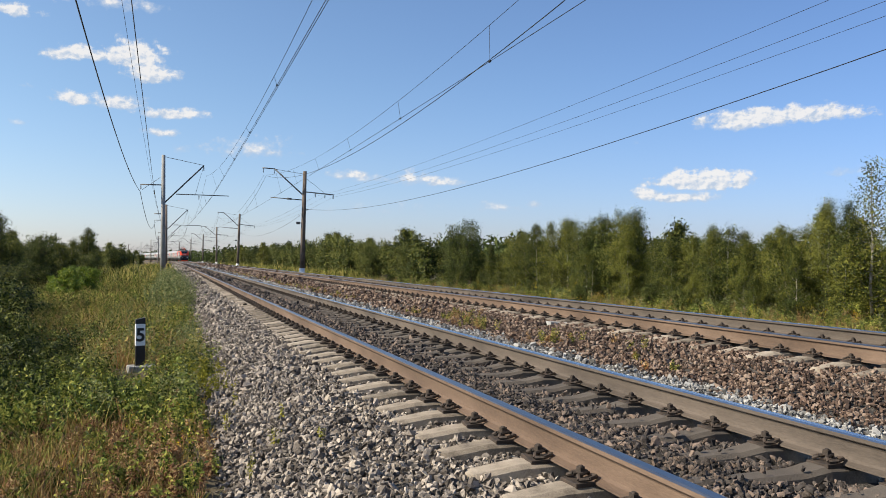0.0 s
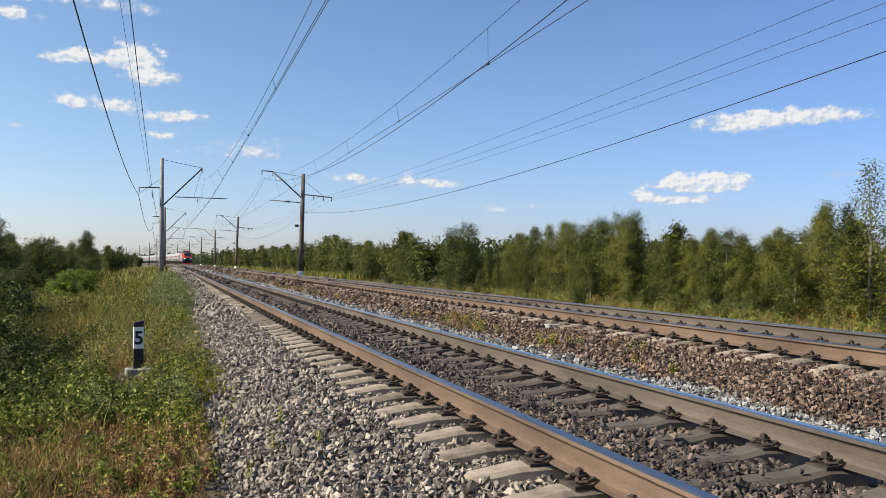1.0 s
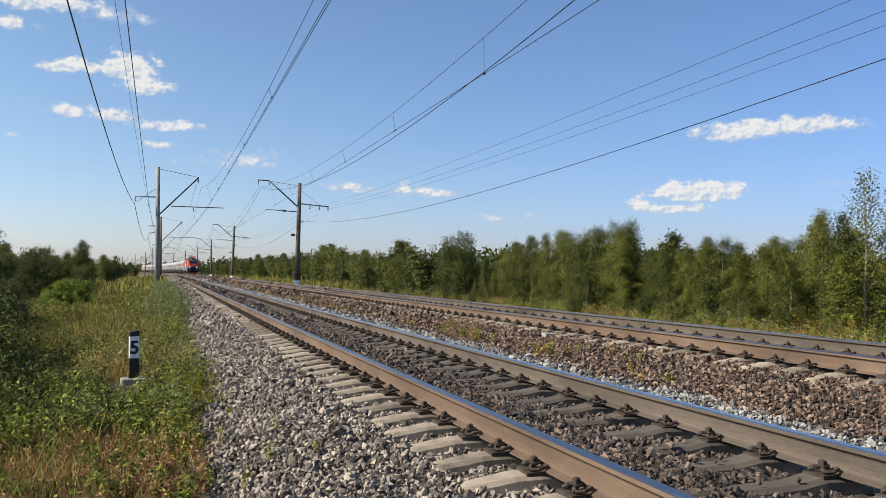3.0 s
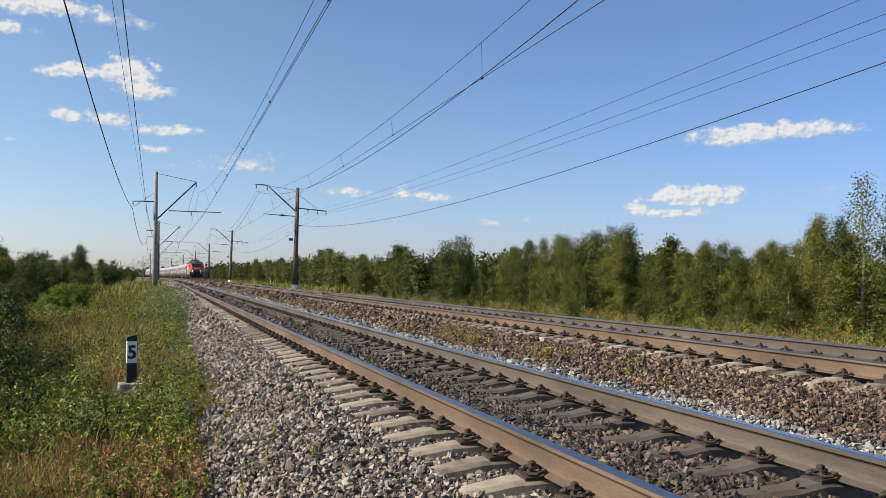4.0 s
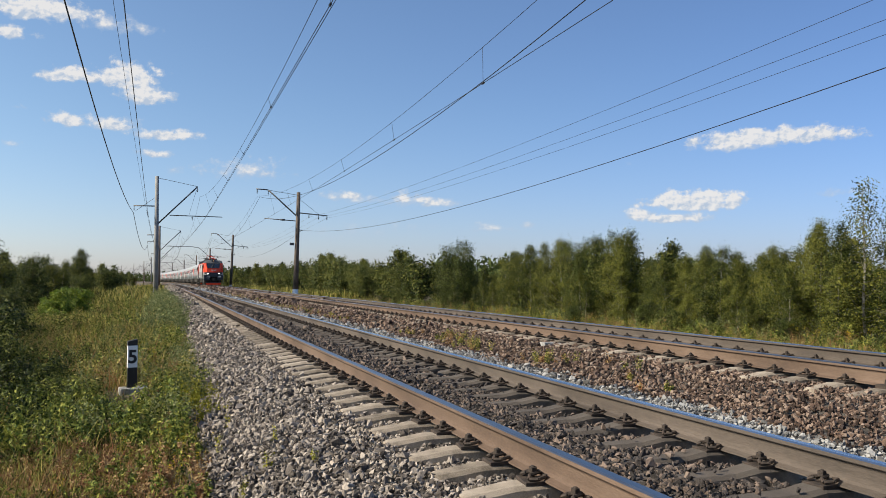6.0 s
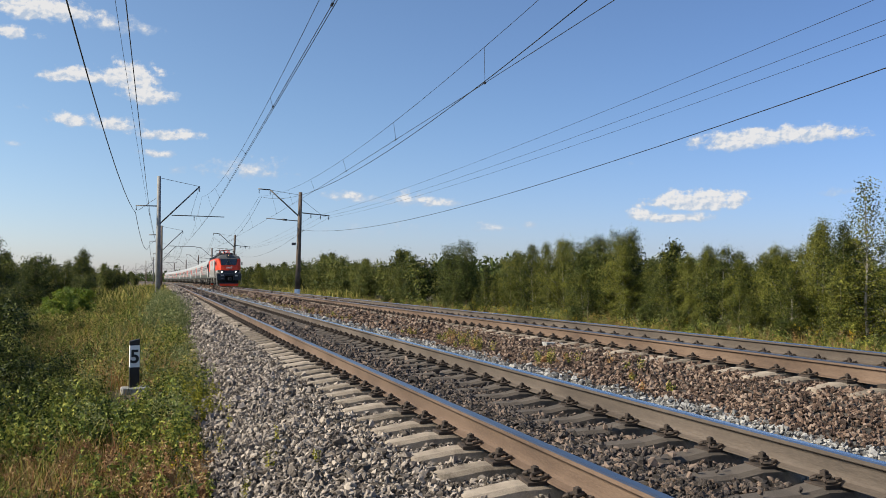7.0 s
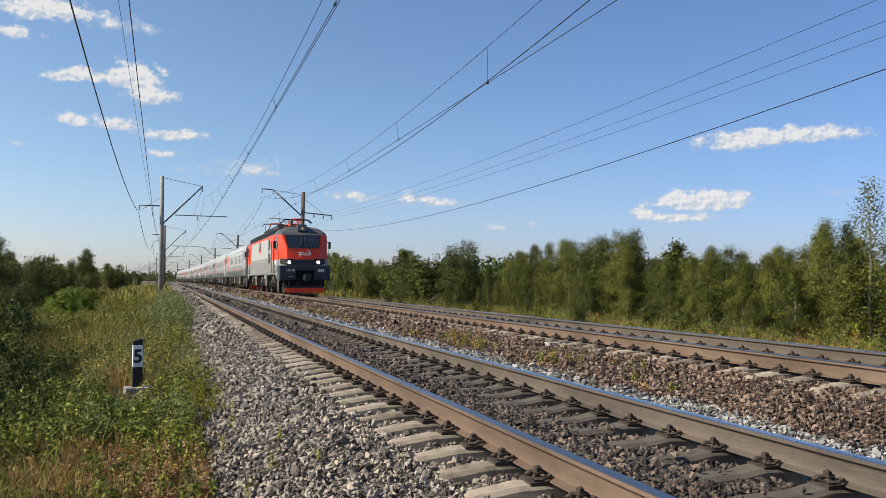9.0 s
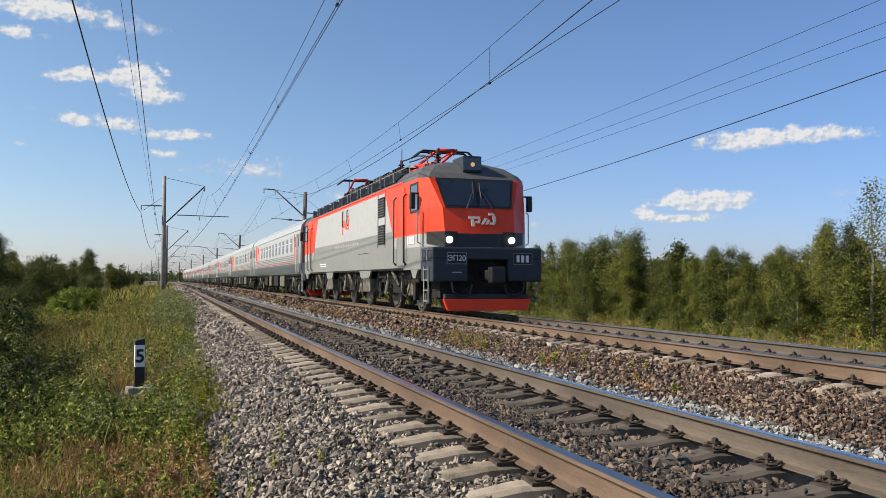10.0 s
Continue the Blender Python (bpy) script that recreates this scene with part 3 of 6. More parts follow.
def on_sleeper(x, y):
    d1 = np.abs((y - NEAR_Y + PITCH_S / 2) % PITCH_S - PITCH_S / 2)
    d2 = np.abs((y - FAR_Y + PITCH_S / 2) % PITCH_S - PITCH_S / 2)
    u = np.abs(x - NEAR_X)
    a = (u < 1.3) & ((x < NEAR_X - HALF) | (x > NEAR_X + .12)) & (d1 < .122)
    w = np.abs(x - FAR_X)
    b = (w < 1.13) & (w > .4) & (d2 < .12)
    for c in (NEAR_X - HALF, NEAR_X + HALF, FAR_X - HALF, FAR_X + HALF):
        a |= np.abs(x - c) < .09
    return a | b


def scatter(x0, x1, y0, y1, gap, size, r, keep=None):
    n = int((x1 - x0) * (y1 - y0) / gap ** 2)
    x, y = r.uniform(x0, x1, n), r.uniform(y0, y1, n)
    s = size * np.exp(r.normal(0, .28, n))
    ok = ~on_sleeper(x, y)
    # a few stones lie on the sleepers' middles
    stray = (np.abs(np.abs(x - NEAR_X) - HALF) > .3) & (np.abs(x - NEAR_X) < 1.3) & (r.uniform(size=n) < .05)
    ok |= stray
    if keep is not None:
        ok &= keep(x, y)
    x, y, s = x[ok], y[ok], s[ok]
    z = bed_z(x) + r.uniform(-.25, .65, len(x)) * s
    z = np.where((np.abs(x - NEAR_X) < 1.1) & on_sleeper(x, y), -.1, z)
    return np.stack([x + bend(y), y, z], -1), s


BANDS = [  # name, from, to, material, label
    ("shoulder_ballast", .12, 2.15, "grey_stone", "grey crushed stone on the ballast shoulder"),
    ("oily_ballast", 2.2, 3.72, "dark_stone", "dark oily crushed stone between the rails"),
    ("pale_ballast", 3.8, 5.45, "white_stone", "pale grey crushed stone beside the rail"),
    ("brown_ballast", 5.15, 8.7, "brown_stone", "brown crushed stone around the far track")]


def fade(x, y, start, end, seed):
    """Kept more and more rarely from start to end, in an uneven line."""
    wave = .09 * np.sin(y * 1.9 + seed) + .06 * np.sin(y * 4.7 + 2 * seed)
    chance = np.clip((x + wave - start) / (end - start), 0, 1)
    return np.random.default_rng(seed).uniform(size=len(x)) > chance


FADES = {"pale_ballast": lambda x, y: fade(x, y, 4.95, 5.4, 3), "brown_ballast": lambda x, y: fade(-x, y, -5.55, -5.15, 5)}


def stone_mesh(k, mat):
    co, tr = STONES[k]
    return soup("stone", co, tr, mat)


def make_ballast():
    bed = scene.objects["ballast_bed"]
    for name, x0, x1, mat, label in BANDS:
        r = np.random.default_rng(len(name) + int(x0 * 10))
        P, S = [], []
        for y0, y1, gap, size in ((2.2, 9, .033, .0245), (9, 20, .042, .03), (20, 42, .09, .052), (42, 90, .22, .1), (90, 200, .4, .16), (-9, 2.2, .075, .04)):
            if x0 > 4.5:     # seen from farther off
                y0, gap, size = (5.0 if y0 == 2.2 else y0), gap * 1.12, size * 1.08
            if y0 < 0:
                gap = .12 if x0 < 3 else .2
            p, s = scatter(x0, x1, y0, y1, gap, size, r, FADES.get(name))
            P.append(p), S.append(s)
        P, S = np.concatenate(P), np.concatenate(S)
        # the stones nearest to the path are pieces of their own
        reach = np.hypot(P[:, 0] - (x0 + x1) / 2, P[:, 1] - (4.2 if x0 < 5 else 8.0))
        order = np.argsort(reach)
        near, rest = order[:280], order[280:]
        shared = [stone_mesh(k, mat + "_piece") for k in range(len(STONES))]
        for i in near:
            ob = part("stone", shared[int(r.integers(0, len(shared)))], mat, bed)
            ob.location, ob.scale = P[i], (S[i],) * 3
            ob.rotation_euler = r.uniform(0, 6.28, 3)
        v, f = stones_at(P[rest], S[rest], r)
        tagged(new(name, soup(name, v, f, mat)), label, "gravel", kind="stuff")


make_ballast()
bm = bmesh.new()
block(bm, -.2, .2, -.09, .09, -.05, .03, .012)
slab_ob = part("concrete_slab", bm, "white_stone")
slab_ob.matrix_basis = pose(6.5, 13.6, -.04, 3, 4, 6)
tagged(slab_ob, "small pale concrete slab lying on the brown ballast", "slab")


# ---- overhead line poles ----
def insulator(bm, top, n=4, r=.075, step=.075):
    x, y, z = top
    rod(bm, (x, y, z), (x, y, z - step * (n + 1)), .018, .018, 6)
    for k in range(n):
        rod(bm, (x, y, z - step * (k + .7)), (x, y, z - step * (k + 1.1)), r * .45, r, 10)


def left_pole():
    t = thing("catenary_mast", "grey round concrete mast with a bracket over the track", "catenary mast", "masts beside the near track")
    bm = bmesh.new()
    rod(bm, (0, 0, -.6), (0, 0, 10.4), .22, .15, 16)
    part("post", bm, "pole", t)
    bm = bmesh.new()
    block(bm, -.42, .42, -.42, .42, -1.2, .42, .05)
    part("footing", bm, "dark_pole", t, "square dark concrete footing")
    bm = bmesh.new()
    rod(bm, (.1, 0, 6.35), (3.3, 0, 9.6), .06, .06, 8)
    rod(bm, (.1, 0, 10.25), (3.35, 0, 9.62), .02, .02, 6)
    part("bracket", bm, "steel", t)
    bm = bmesh.new()
    rod(bm, (1.05, 0, 7.1), (5.4, 0, 7.04), .04, .035, 8)
    rod(bm, (3.3, 0, 9.6), (2.6, 0, 7.08), .012, .012, 5)
    part("registration_arm", bm, "steel", t)
    bm = bmesh.new()
    rod(bm, (-1.85, 0, 7.85), (0, 0, 7.85), .05, .05, 8)
    rod(bm, (-1.7, 0, 7.4), (-.1, 0, 8.6), .018, .018, 6)
    part("crossarm", bm, "steel", t)
    bm = bmesh.new()
    rod(bm, (-.75, 0, 5.4), (0, 0, 5.4), .04, .04, 8)
    part("lower_arm", bm, "steel", t)
    for p in ((-1.8, 0, 7.8), (-.72, 0, 7.4), (3.3, 0, 9.52), (2.9, 0, 7.03)):
        bm = bmesh.new()
        insulator(bm, p)
        part("insulator", bm, "porcelain", t)
    return t


def right_pole():
    t = thing("catenary_mast", "dark weathered concrete mast with a whitewashed foot and bracket", "catenary mast", "masts beside the far track")
    bm = bmesh.new()
    rod(bm, (0, 0, -.6), (0.15, 0, 9.3), .24, .16, 16)
    part("post", bm, "dark_pole", t)
    bm = bmesh.new()
    rod(bm, (0, 0, -.05), (0.01, 0, .72), .255, .25, 16)
    part("painted_foot", bm, "whitewash", t, "whitewashed foot of the mast")
    bm = bmesh.new()
    rod(bm, (0, 0, 7.2), (-2.5, 0, 9.4), .06, .06, 8)
    rod(bm, (-2.5, 0, 9.4), (-3.55, 0, 9.45), .05, .05, 8)
    rod(bm, (0.1, 0, 9.05), (-2.5, 0, 9.38), .018, .018, 6)
    part("bracket", bm, "steel", t)
    bm = bmesh.new()
    rod(bm, (0, 0, 6.75), (-2.8, 0, 6.9), .04, .035, 8)
    rod(bm, (-1.4, 0, 6.83), (-1.0, 0, 6.81), .08, .08, 8)
    part("registration_arm", bm, "steel", t)
    bm = bmesh.new()
    rod(bm, (0, 0, 7.5), (2.75, 0, 7.3), .05, .045, 8)
    rod(bm, (0.1, 0, 8.8), (2.0, 0, 7.38), .014, .014, 6)
    part("crossarm", bm, "steel", t)
    bm = bmesh.new()
    rod(bm, (0, 0, 5.95), (.55, 0, 5.95), .035, .035, 8)
    part("lower_arm", bm, "steel", t)
    bm = bmesh.new()
    block(bm, -.55, -.2, -.12, .12, 4.6, 4.82, .02)
    part("junction_box", bm, "steel", t)
    for p in ((1.1, 0, 7.4), (1.95, 0, 7.33), (2.7, 0, 7.28), (-2.5, 0, 9.35), (-3.45, 0, 9.4)):
        bm = bmesh.new()
        insulator(bm, p)
        part("insulator", bm, "porcelain", t)
    return t


LEFT_Y = [75.8, 145, 212, 279, 346, 413, 480, 547]
RIGHT_Y = [75.2, 150, 214, 278, 342, 406, 470, 534]


def heading(y):
    return math.degrees(math.atan2(-float(bend(y + 1) - bend(y - 1)), 2.0))


def make_poles():
    a, b = left_pole(), right_pole()
    for k, y in enumerate(LEFT_Y):
        m = pose(-0.55 + float(bend(y)), y, -.5, 0, 0, heading(y))
        if k == 0:
            a.matrix_basis = m
        else:
            c = copy_thing(a, m)
            if k % 2:
                for o in c.children:
                    if o.name.startswith("post"):
                        o.data = o.data.copy()
                        o.data.materials[0] = M["dark_pole"]
                c["label"] = "dark round concrete mast with a bracket over the track"
    for k, y in enumerate(RIGHT_Y):
        m = pose(11.1 + float(bend(y)), y, -.45, 0, (.6, 1.3, -.4, .5, 0, .3, 0, 0)[k], heading(y))
        if k == 0:
            b.matrix_basis = m
        else:
            copy_thing(b, m)


make_poles()


# ---- wires: parabolas between the masts ----
def wire_at(x0, z0, x1, z1, y0, y1, sag, y):
    u = (y - y0) / (y1 - y0)
    return x0 + (x1 - x0) * u, z0 + (z1 - z0) * u - 4 * sag * u * (1 - u)


def span_wire(bm, x0, z0, x1, z1, y0, y1, sag, r, n=28):
    pts = []
    for y in np.linspace(y0, y1, n):
        x, z = wire_at(x0, z0, x1, z1, y0, y1, sag, y)
        pts.append((x + float(bend(y)), y, z))
    pipe(bm, pts, r, 5)


def make_catenary(name, xc, ys, z_con, z_mes, sag, label, feeder=None, double=False):
    t = thing(name, label, "overhead wire")
    con, mes = bmesh.new(), bmesh.new()
    feed = bmesh.new() if feeder else None
    for k, (y0, y1) in enumerate(zip(ys, ys[1:])):
        s0, s1 = (-.13 if k == 0 else -.3 if k % 2 == 0 else .44), (.44 if k % 2 == 0 else -.3)
        grow = 1 + max(0, y0) / 500
        span_wire(con, xc + s0, z_con, xc + s1, z_con, y0, y1, .12, .0085 * grow)
        if double:
            span_wire(con, xc + s0 + .05, z_con, xc + s1 + .05, z_con, y0, y1, .12, .0085 * grow)
        span_wire(mes, xc, z_mes, xc, z_mes, y0, y1, sag, .007 * grow)
        if feed:
            span_wire(feed, xc + (.65 if k == 0 else feeder[0]), feeder[1], xc + feeder[0], feeder[1], y0, y1, feeder[2], .012 * grow)
        if k < 3:
            for q in range(1, 8):
                y = y0 + (y1 - y0) * q / 8
                xa, za = wire_at(xc + s0, z_con, xc + s1, z_con, y0, y1, .12, y)
                xb, zb = wire_at(xc, z_mes, xc, z_mes, y0, y1, sag, y)
                bm = bmesh.new()
                b = float(bend(y))
                pipe(bm, [(xa + b, y, za), (xb + b, y, zb)], .006, 5)
                rod(bm, (xa + b, y - .05, za), (xa + b, y + .05, za), .03, .03, 6)
                part("dropper", bm, "wire", t)
    part("contact_wire", con, "wire", t)
    part("messenger_wire", mes, "wire", t)
    if feed:
        part("feeder_wire", feed, "wire", t)


make_catenary("near_overhead_line", NEAR_X, [-4.0] + LEFT_Y, 6.45, 8.25, 1.75, "sagging messenger and contact wires over the near track", double=True)
make_catenary("far_overhead_line", FAR_X, [2.0] + RIGHT_Y, 6.25, 8.4, 1.75, "sagging messenger and contact wires over the far track", feeder=(.2, 8.35, 2.3))


def side_wires(name, label, ys, runs, r):
    """Runs: lateral place, height at the masts, sag."""
    for x0, x, z0, z, sag in runs:
        bm = bmesh.new()
        for k, (y0, y1) in enumerate(zip(ys, ys[1:])):
            grow = 1 + max(0, y0) / 500
            span_wire(bm, x0 if k == 0 else x, z0 if k == 0 else z, x, z, y0, y1, sag, r * grow)
        tagged(part(name, bm, "wire"), label, "power line", name + "s")


side_wires("power_line_wire", "thin bare power line wire strung between the masts", [2.0] + RIGHT_Y, [(12.3, 12.25, 6.45, 6.65, .55), (13.2, 13.1, 6.37, 6.66, .6), (13.9, 13.85, 6.35, 6.62, .6)], .0055)
side_wires("signal_cable", "thick black cable hung from the masts", [2.0] + RIGHT_Y, [(11.6, 11.65, 5.2, 5.5, 1.25)], .010)
side_wires("feeder_cable", "thick black feeder cable hung beside the masts", [-4.0] + LEFT_Y, [(-2.3, -2.4, 10.6, 6.75, 1.7)], .022)
side_wires("feeder_wire", "thin feeder wire strung along the near masts", [-4.0] + LEFT_Y, [(-.82, -1.25, 8.6, 6.7, .3)], .015)
side_wires("thin_feeder_wire", "very thin wire strung along the near masts", [-4.0] + LEFT_Y, [(-1.17, -1.45, 9.0, 7.4, .4)], .007)


# ---- train ----
def lettering(text, size, m, material, parent, name="lettering", bold=0.0):
    cu = bpy.data.curves.new(name, "FONT")
    cu.body, cu.size, cu.extrude, cu.align_x, cu.align_y, cu.offset = text, size, .003, "CENTER", "CENTER", bold
    tmp = new(name, cu)
    bpy.context.view_layer.update()
    me = bpy.data.meshes.new_from_object(tmp.evaluated_get(bpy.context.evaluated_depsgraph_get()))
    bpy.data.objects.remove(tmp)
    me.materials.clear()
    me.materials.append(M[material])
    ob = part(name, me, material, parent)
    ob.matrix_basis = m
    return ob


def wheelset_mesh(r):
    bm = bmesh.new()
    rod(bm, (-.95, 0, 0), (.95, 0, 0), .09, .09, 10)
    for s in (-1, 1):
        rod(bm, (s * .72, 0, 0), (s * .755, 0, 0), r + .028, r + .028, 32)
        rod(bm, (s * .755, 0, 0), (s * .86, 0, 0), r, r - .004, 32)
        rod(bm, (s * .86, 0, 0), (s * .872, 0, 0), r * .86, r * .8, 32)
        rod(bm, (s * .86, 0, 0), (s * .93, 0, 0), .17, .15, 12)
        for k in range(6):
            a = k * math.tau / 6
            p = Vector((s * .868, .36 * r / .6 * math.cos(a), .36 * r / .6 * math.sin(a)))
            rod(bm, p, p + Vector((s * .012, 0, 0)), .045, .04, 8)
    return mesh_of("wheelset", bm, "tread")


LOCO_WHEEL, COACH_WHEEL = wheelset_mesh(.62), wheelset_mesh(.475)
SPIN = []          # wheelsets with their axle's place
LOCO_AXLES = (2.5, 5.3, 9.2, 12.0, 15.9, 18.7)


def add_wheelset(parent, y, r, mesh):
    ob = part("wheelset", mesh, "tread", parent)
    ob.location = (0, y, r)
    SPIN.append((ob, y, r))
    return ob


def quad_panel(bm, side, pts, x, depth=.012):
    """A thin slab on a body side: pts of (y, z), x the half width."""
    a = [bm.verts.new((side * x, y, z)) for y, z in pts]
    b = [bm.verts.new((side * (x + depth), y, z)) for y, z in pts]
    n = len(pts)
    fs = [bm.faces.new(b), bm.faces.new(a[::-1])] + [bm.faces.new((a[k], a[(k + 1) % n], b[(k + 1) % n], b[k])) for k in range(n)]
    bmesh.ops.recalc_face_normals(bm, faces=fs)


def slab(name, side, pts, x, material, parent, depth=.012, label=""):
    bm = bmesh.new()
    quad_panel(bm, side, pts, x, depth)
    return part(name, bm, material, parent, label)


def box_part(name, parent, material, x0, x1, y0, y1, z0, z1, bevel=.02, label=""):
    bm = bmesh.new()
    block(bm, min(x0, x1), max(x0, x1), y0, y1, z0, z1, bevel)
    return part(name, bm, material, parent, label)


def rect(y0, y1, z0, z1):
    return [(y0, z0), (y1, z0), (y1, z1), (y0, z1)]


def cab_nose(parent, flip):
    """The faceted cab: rings of (x, y) at rising heights. flip: the rear cab of a vehicle that long."""
    levels = [(1.18, .96, 0, 1.49, .50), (1.78, .96, 0, 1.5, .50), (2.12, .97, .0, 1.5, .50), (2.8, 1.0, .10, 1.5, .52), (3.62, 1.27, .46, 1.5, .66),
              (3.78, 1.18, .62, 1.44, .86), (4.02, .92, .98, 1.16, 1.2), (4.17, .5, 1.35, .66, 1.6)]
    bm = bmesh.new()
    rows = []
    for z, xc, yf, xs, ys in levels:
        ring = [(-xs, 2.2), (-xs, ys), (-xc, yf), (-xc * .5, yf - .03), (0, yf - .04), (xc * .5, yf - .03), (xc, yf), (xs, ys), (xs, 2.2)]
        rows.append([bm.verts.new((x, (flip - y) if flip else y, z)) for x, y in ring])
    for i in range(len(rows) - 1):
        for k in range(8):
            q = (rows[i][k], rows[i][k + 1], rows[i + 1][k + 1], rows[i + 1][k])
            f = bm.faces.new(q if flip else q[::-1])
            front = 2 <= k <= 5
            f.material_index = (1 if front else 2) if i == 0 else ((1 if front else 3) if i == 1 else (0 if i in (2, 3) else 4))
    bm.faces.new(rows[-1] if not flip else rows[-1][::-1]).material_index = 4
    bmesh.ops.recalc_face_normals(bm, faces=bm.faces)
    return part("cab", bm, ("red", "front_grey", "mid_grey", "light_grey", "roof_grey"), parent, "red and slate driving cab")


def face_y(z):
    return .10 + (z - 2.8) * .439 - .045


def window_pane(parent, x0b, x1b, x0t, x1t, zb, zt, material, name, out, flip=0):
    bm = bmesh.new()
    pts = [(x0b, zb), (x1b, zb), (x1t, zt), (x0t, zt)]
    a, b = [], []
    for x, z in pts:
        y = face_y(z) - out
        y2 = y + .05
        a.append(bm.verts.new((x, (flip - y) if flip else y, z)))
        b.append(bm.verts.new((x, (flip - y2) if flip else y2, z)))
    bm.faces.new(a), bm.faces.new(b[::-1])
    for k in range(4):
        bm.faces.new((a[k], b[k], b[(k + 1) % 4], a[(k + 1) % 4]))
    bmesh.ops.recalc_face_normals(bm, faces=bm.faces)
    return part(name, bm, material, parent)


def bogie(parent, y0, y1, r, name="bogie"):
    """Side frames, springs, axle boxes and dampers round two axles."""
    mid = (y0 + y1) / 2
    bm = bmesh.new()
    for s in (-1, 1):
        block(bm, s * 1.08 - .09, s * 1.08 + .09, y0 - .75, y1 + .75, r + .12, r + .34, .03)
        block(bm, s * 1.08 - .1, s * 1.08 + .1, mid - .7, mid + .7, r - .12, r + .3, .04)
    block(bm, -1.0, 1.0, mid - .3, mid + .3, r + .0, r + .35, .03)
    ob = part(name, bm, "under", parent)
    for y in (y0, y1):
        for s in (-1, 1):
            bm = bmesh.new()
            rod(bm, (s * .95, y, r), (s * 1.24, y, r), .2, .17, 12)
            block(bm, s * 1.1 - .12, s * 1.1 + .12, y - .34, y + .34, r - .16, r + .06, .04)
            part("axle_box", bm, "dusty", ob)
            for q in (-.28, .28):
                bm = bmesh.new()
                for k in range(4):
                    rod(bm, (s * 1.1, y + q, r + .08 + k * .07), (s * 1.1, y + q, r + .13 + k * .07), .1, .1, 10)
                part("spring", bm, "under", ob)
    for s in (-1, 1):
        for a, e, w in (((s * 1.3, mid - .55, r + .1), (s * 1.3, mid + .25, r + .55), .06), ((s * 1.28, y0 + .5, r + .5), (s * 1.28, y0 + .5, r - .1), .06), ((s * 1.28, y1 - .5, r + .5), (s * 1.28, y1 - .5, r - .1), .06)):
            bm = bmesh.new()
            rod(bm, a, e, w * .6, w * .6, 8)
            rod(bm, Vector(a).lerp(Vector(e), .4), e, w, w, 8)
            part("damper", bm, "dusty", ob)
        for y, g in ((y0, -1), (y1, 1)):
            bm = bmesh.new()
            pipe(bm, [(s * 1.32, y + g * .6, r + .55), (s * 1.36, y + g * .5, r + .05), (s * 1.36, y + g * .2, r - .2), (s * 1.36, y - g * .25, r - .12), (s * 1.32, y - g * .5, r + .45)], .02, 6)
            part("sand_pipe", bm, "under", ob)
            bm = bmesh.new()
            block(bm, s * 1.2 - .07, s * 1.2 + .07, y + g * .62 - .13, y + g * .62 + .13, r - .28, r + .22, .03)
            part("brake_unit", bm, "under", ob)
    return ob


def pantograph(parent, y, lift=0.0):
    bm = bmesh.new()
    z = 4.31
    for s in (-.55, .55):
        rod(bm, (s, y, z), (s, y + 2.1, z), .035, .035, 8)
        rod(bm, (s * .7, y + .1, z + .05), (s * .6, y + 2.0, z + .2), .055, .045, 8)
        rod(bm, (s * .6, y + 2.0, z + .2), (s * .5, y - .15, z + .44 + lift), .045, .04, 8)
    rod(bm, (-.3, y - .1, z + .43 + lift), (.3, y - .1, z + .43 + lift), .05, .05, 8)
    rod(bm, (0, y + 1.9, z + .2), (.2, y + .3, z + .4), .03, .03, 8)
    for q in (0, 1.0, 2.1):
        rod(bm, (-.55, y + q, z), (.55, y + q, z), .035, .035, 8)
    rod(bm, (-.45, y + 1.85, z + .2), (.45, y + 1.85, z + .2), .05, .05, 8)
    ob = part("pantograph", bm, "pantograph_red", parent, "red folded pantograph")
    bm = bmesh.new()
    for q in (.05, .4):
        pipe(bm, [(-.95, y + q, z + .22 + lift), (-.7, y + q, z + .42 + lift), (.7, y + q, z + .42 + lift), (.95, y + q, z + .22 + lift)], .03, 6)
    for s in (-.4, .4):
        rod(bm, (s, y, z + .4 + lift), (s, y + .5, z + .4 + lift), .025, .025, 6)
    part("collector_head", bm, "under", ob)
    for sx in (-.55, .55):
        for q in (.1, 1.0, 2.0):
            bm = bmesh.new()
            rod(bm, (sx, y + q, 4.12), (sx, y + q, z), .05, .05, 8)
            for k in range(3):
                rod(bm, (sx, y + q, 4.16 + k * .07), (sx, y + q, 4.19 + k * .07), .1, .07, 10)
            part("insulator", bm, "porcelain", ob)
    return ob


LOCO_LEN = 21.1


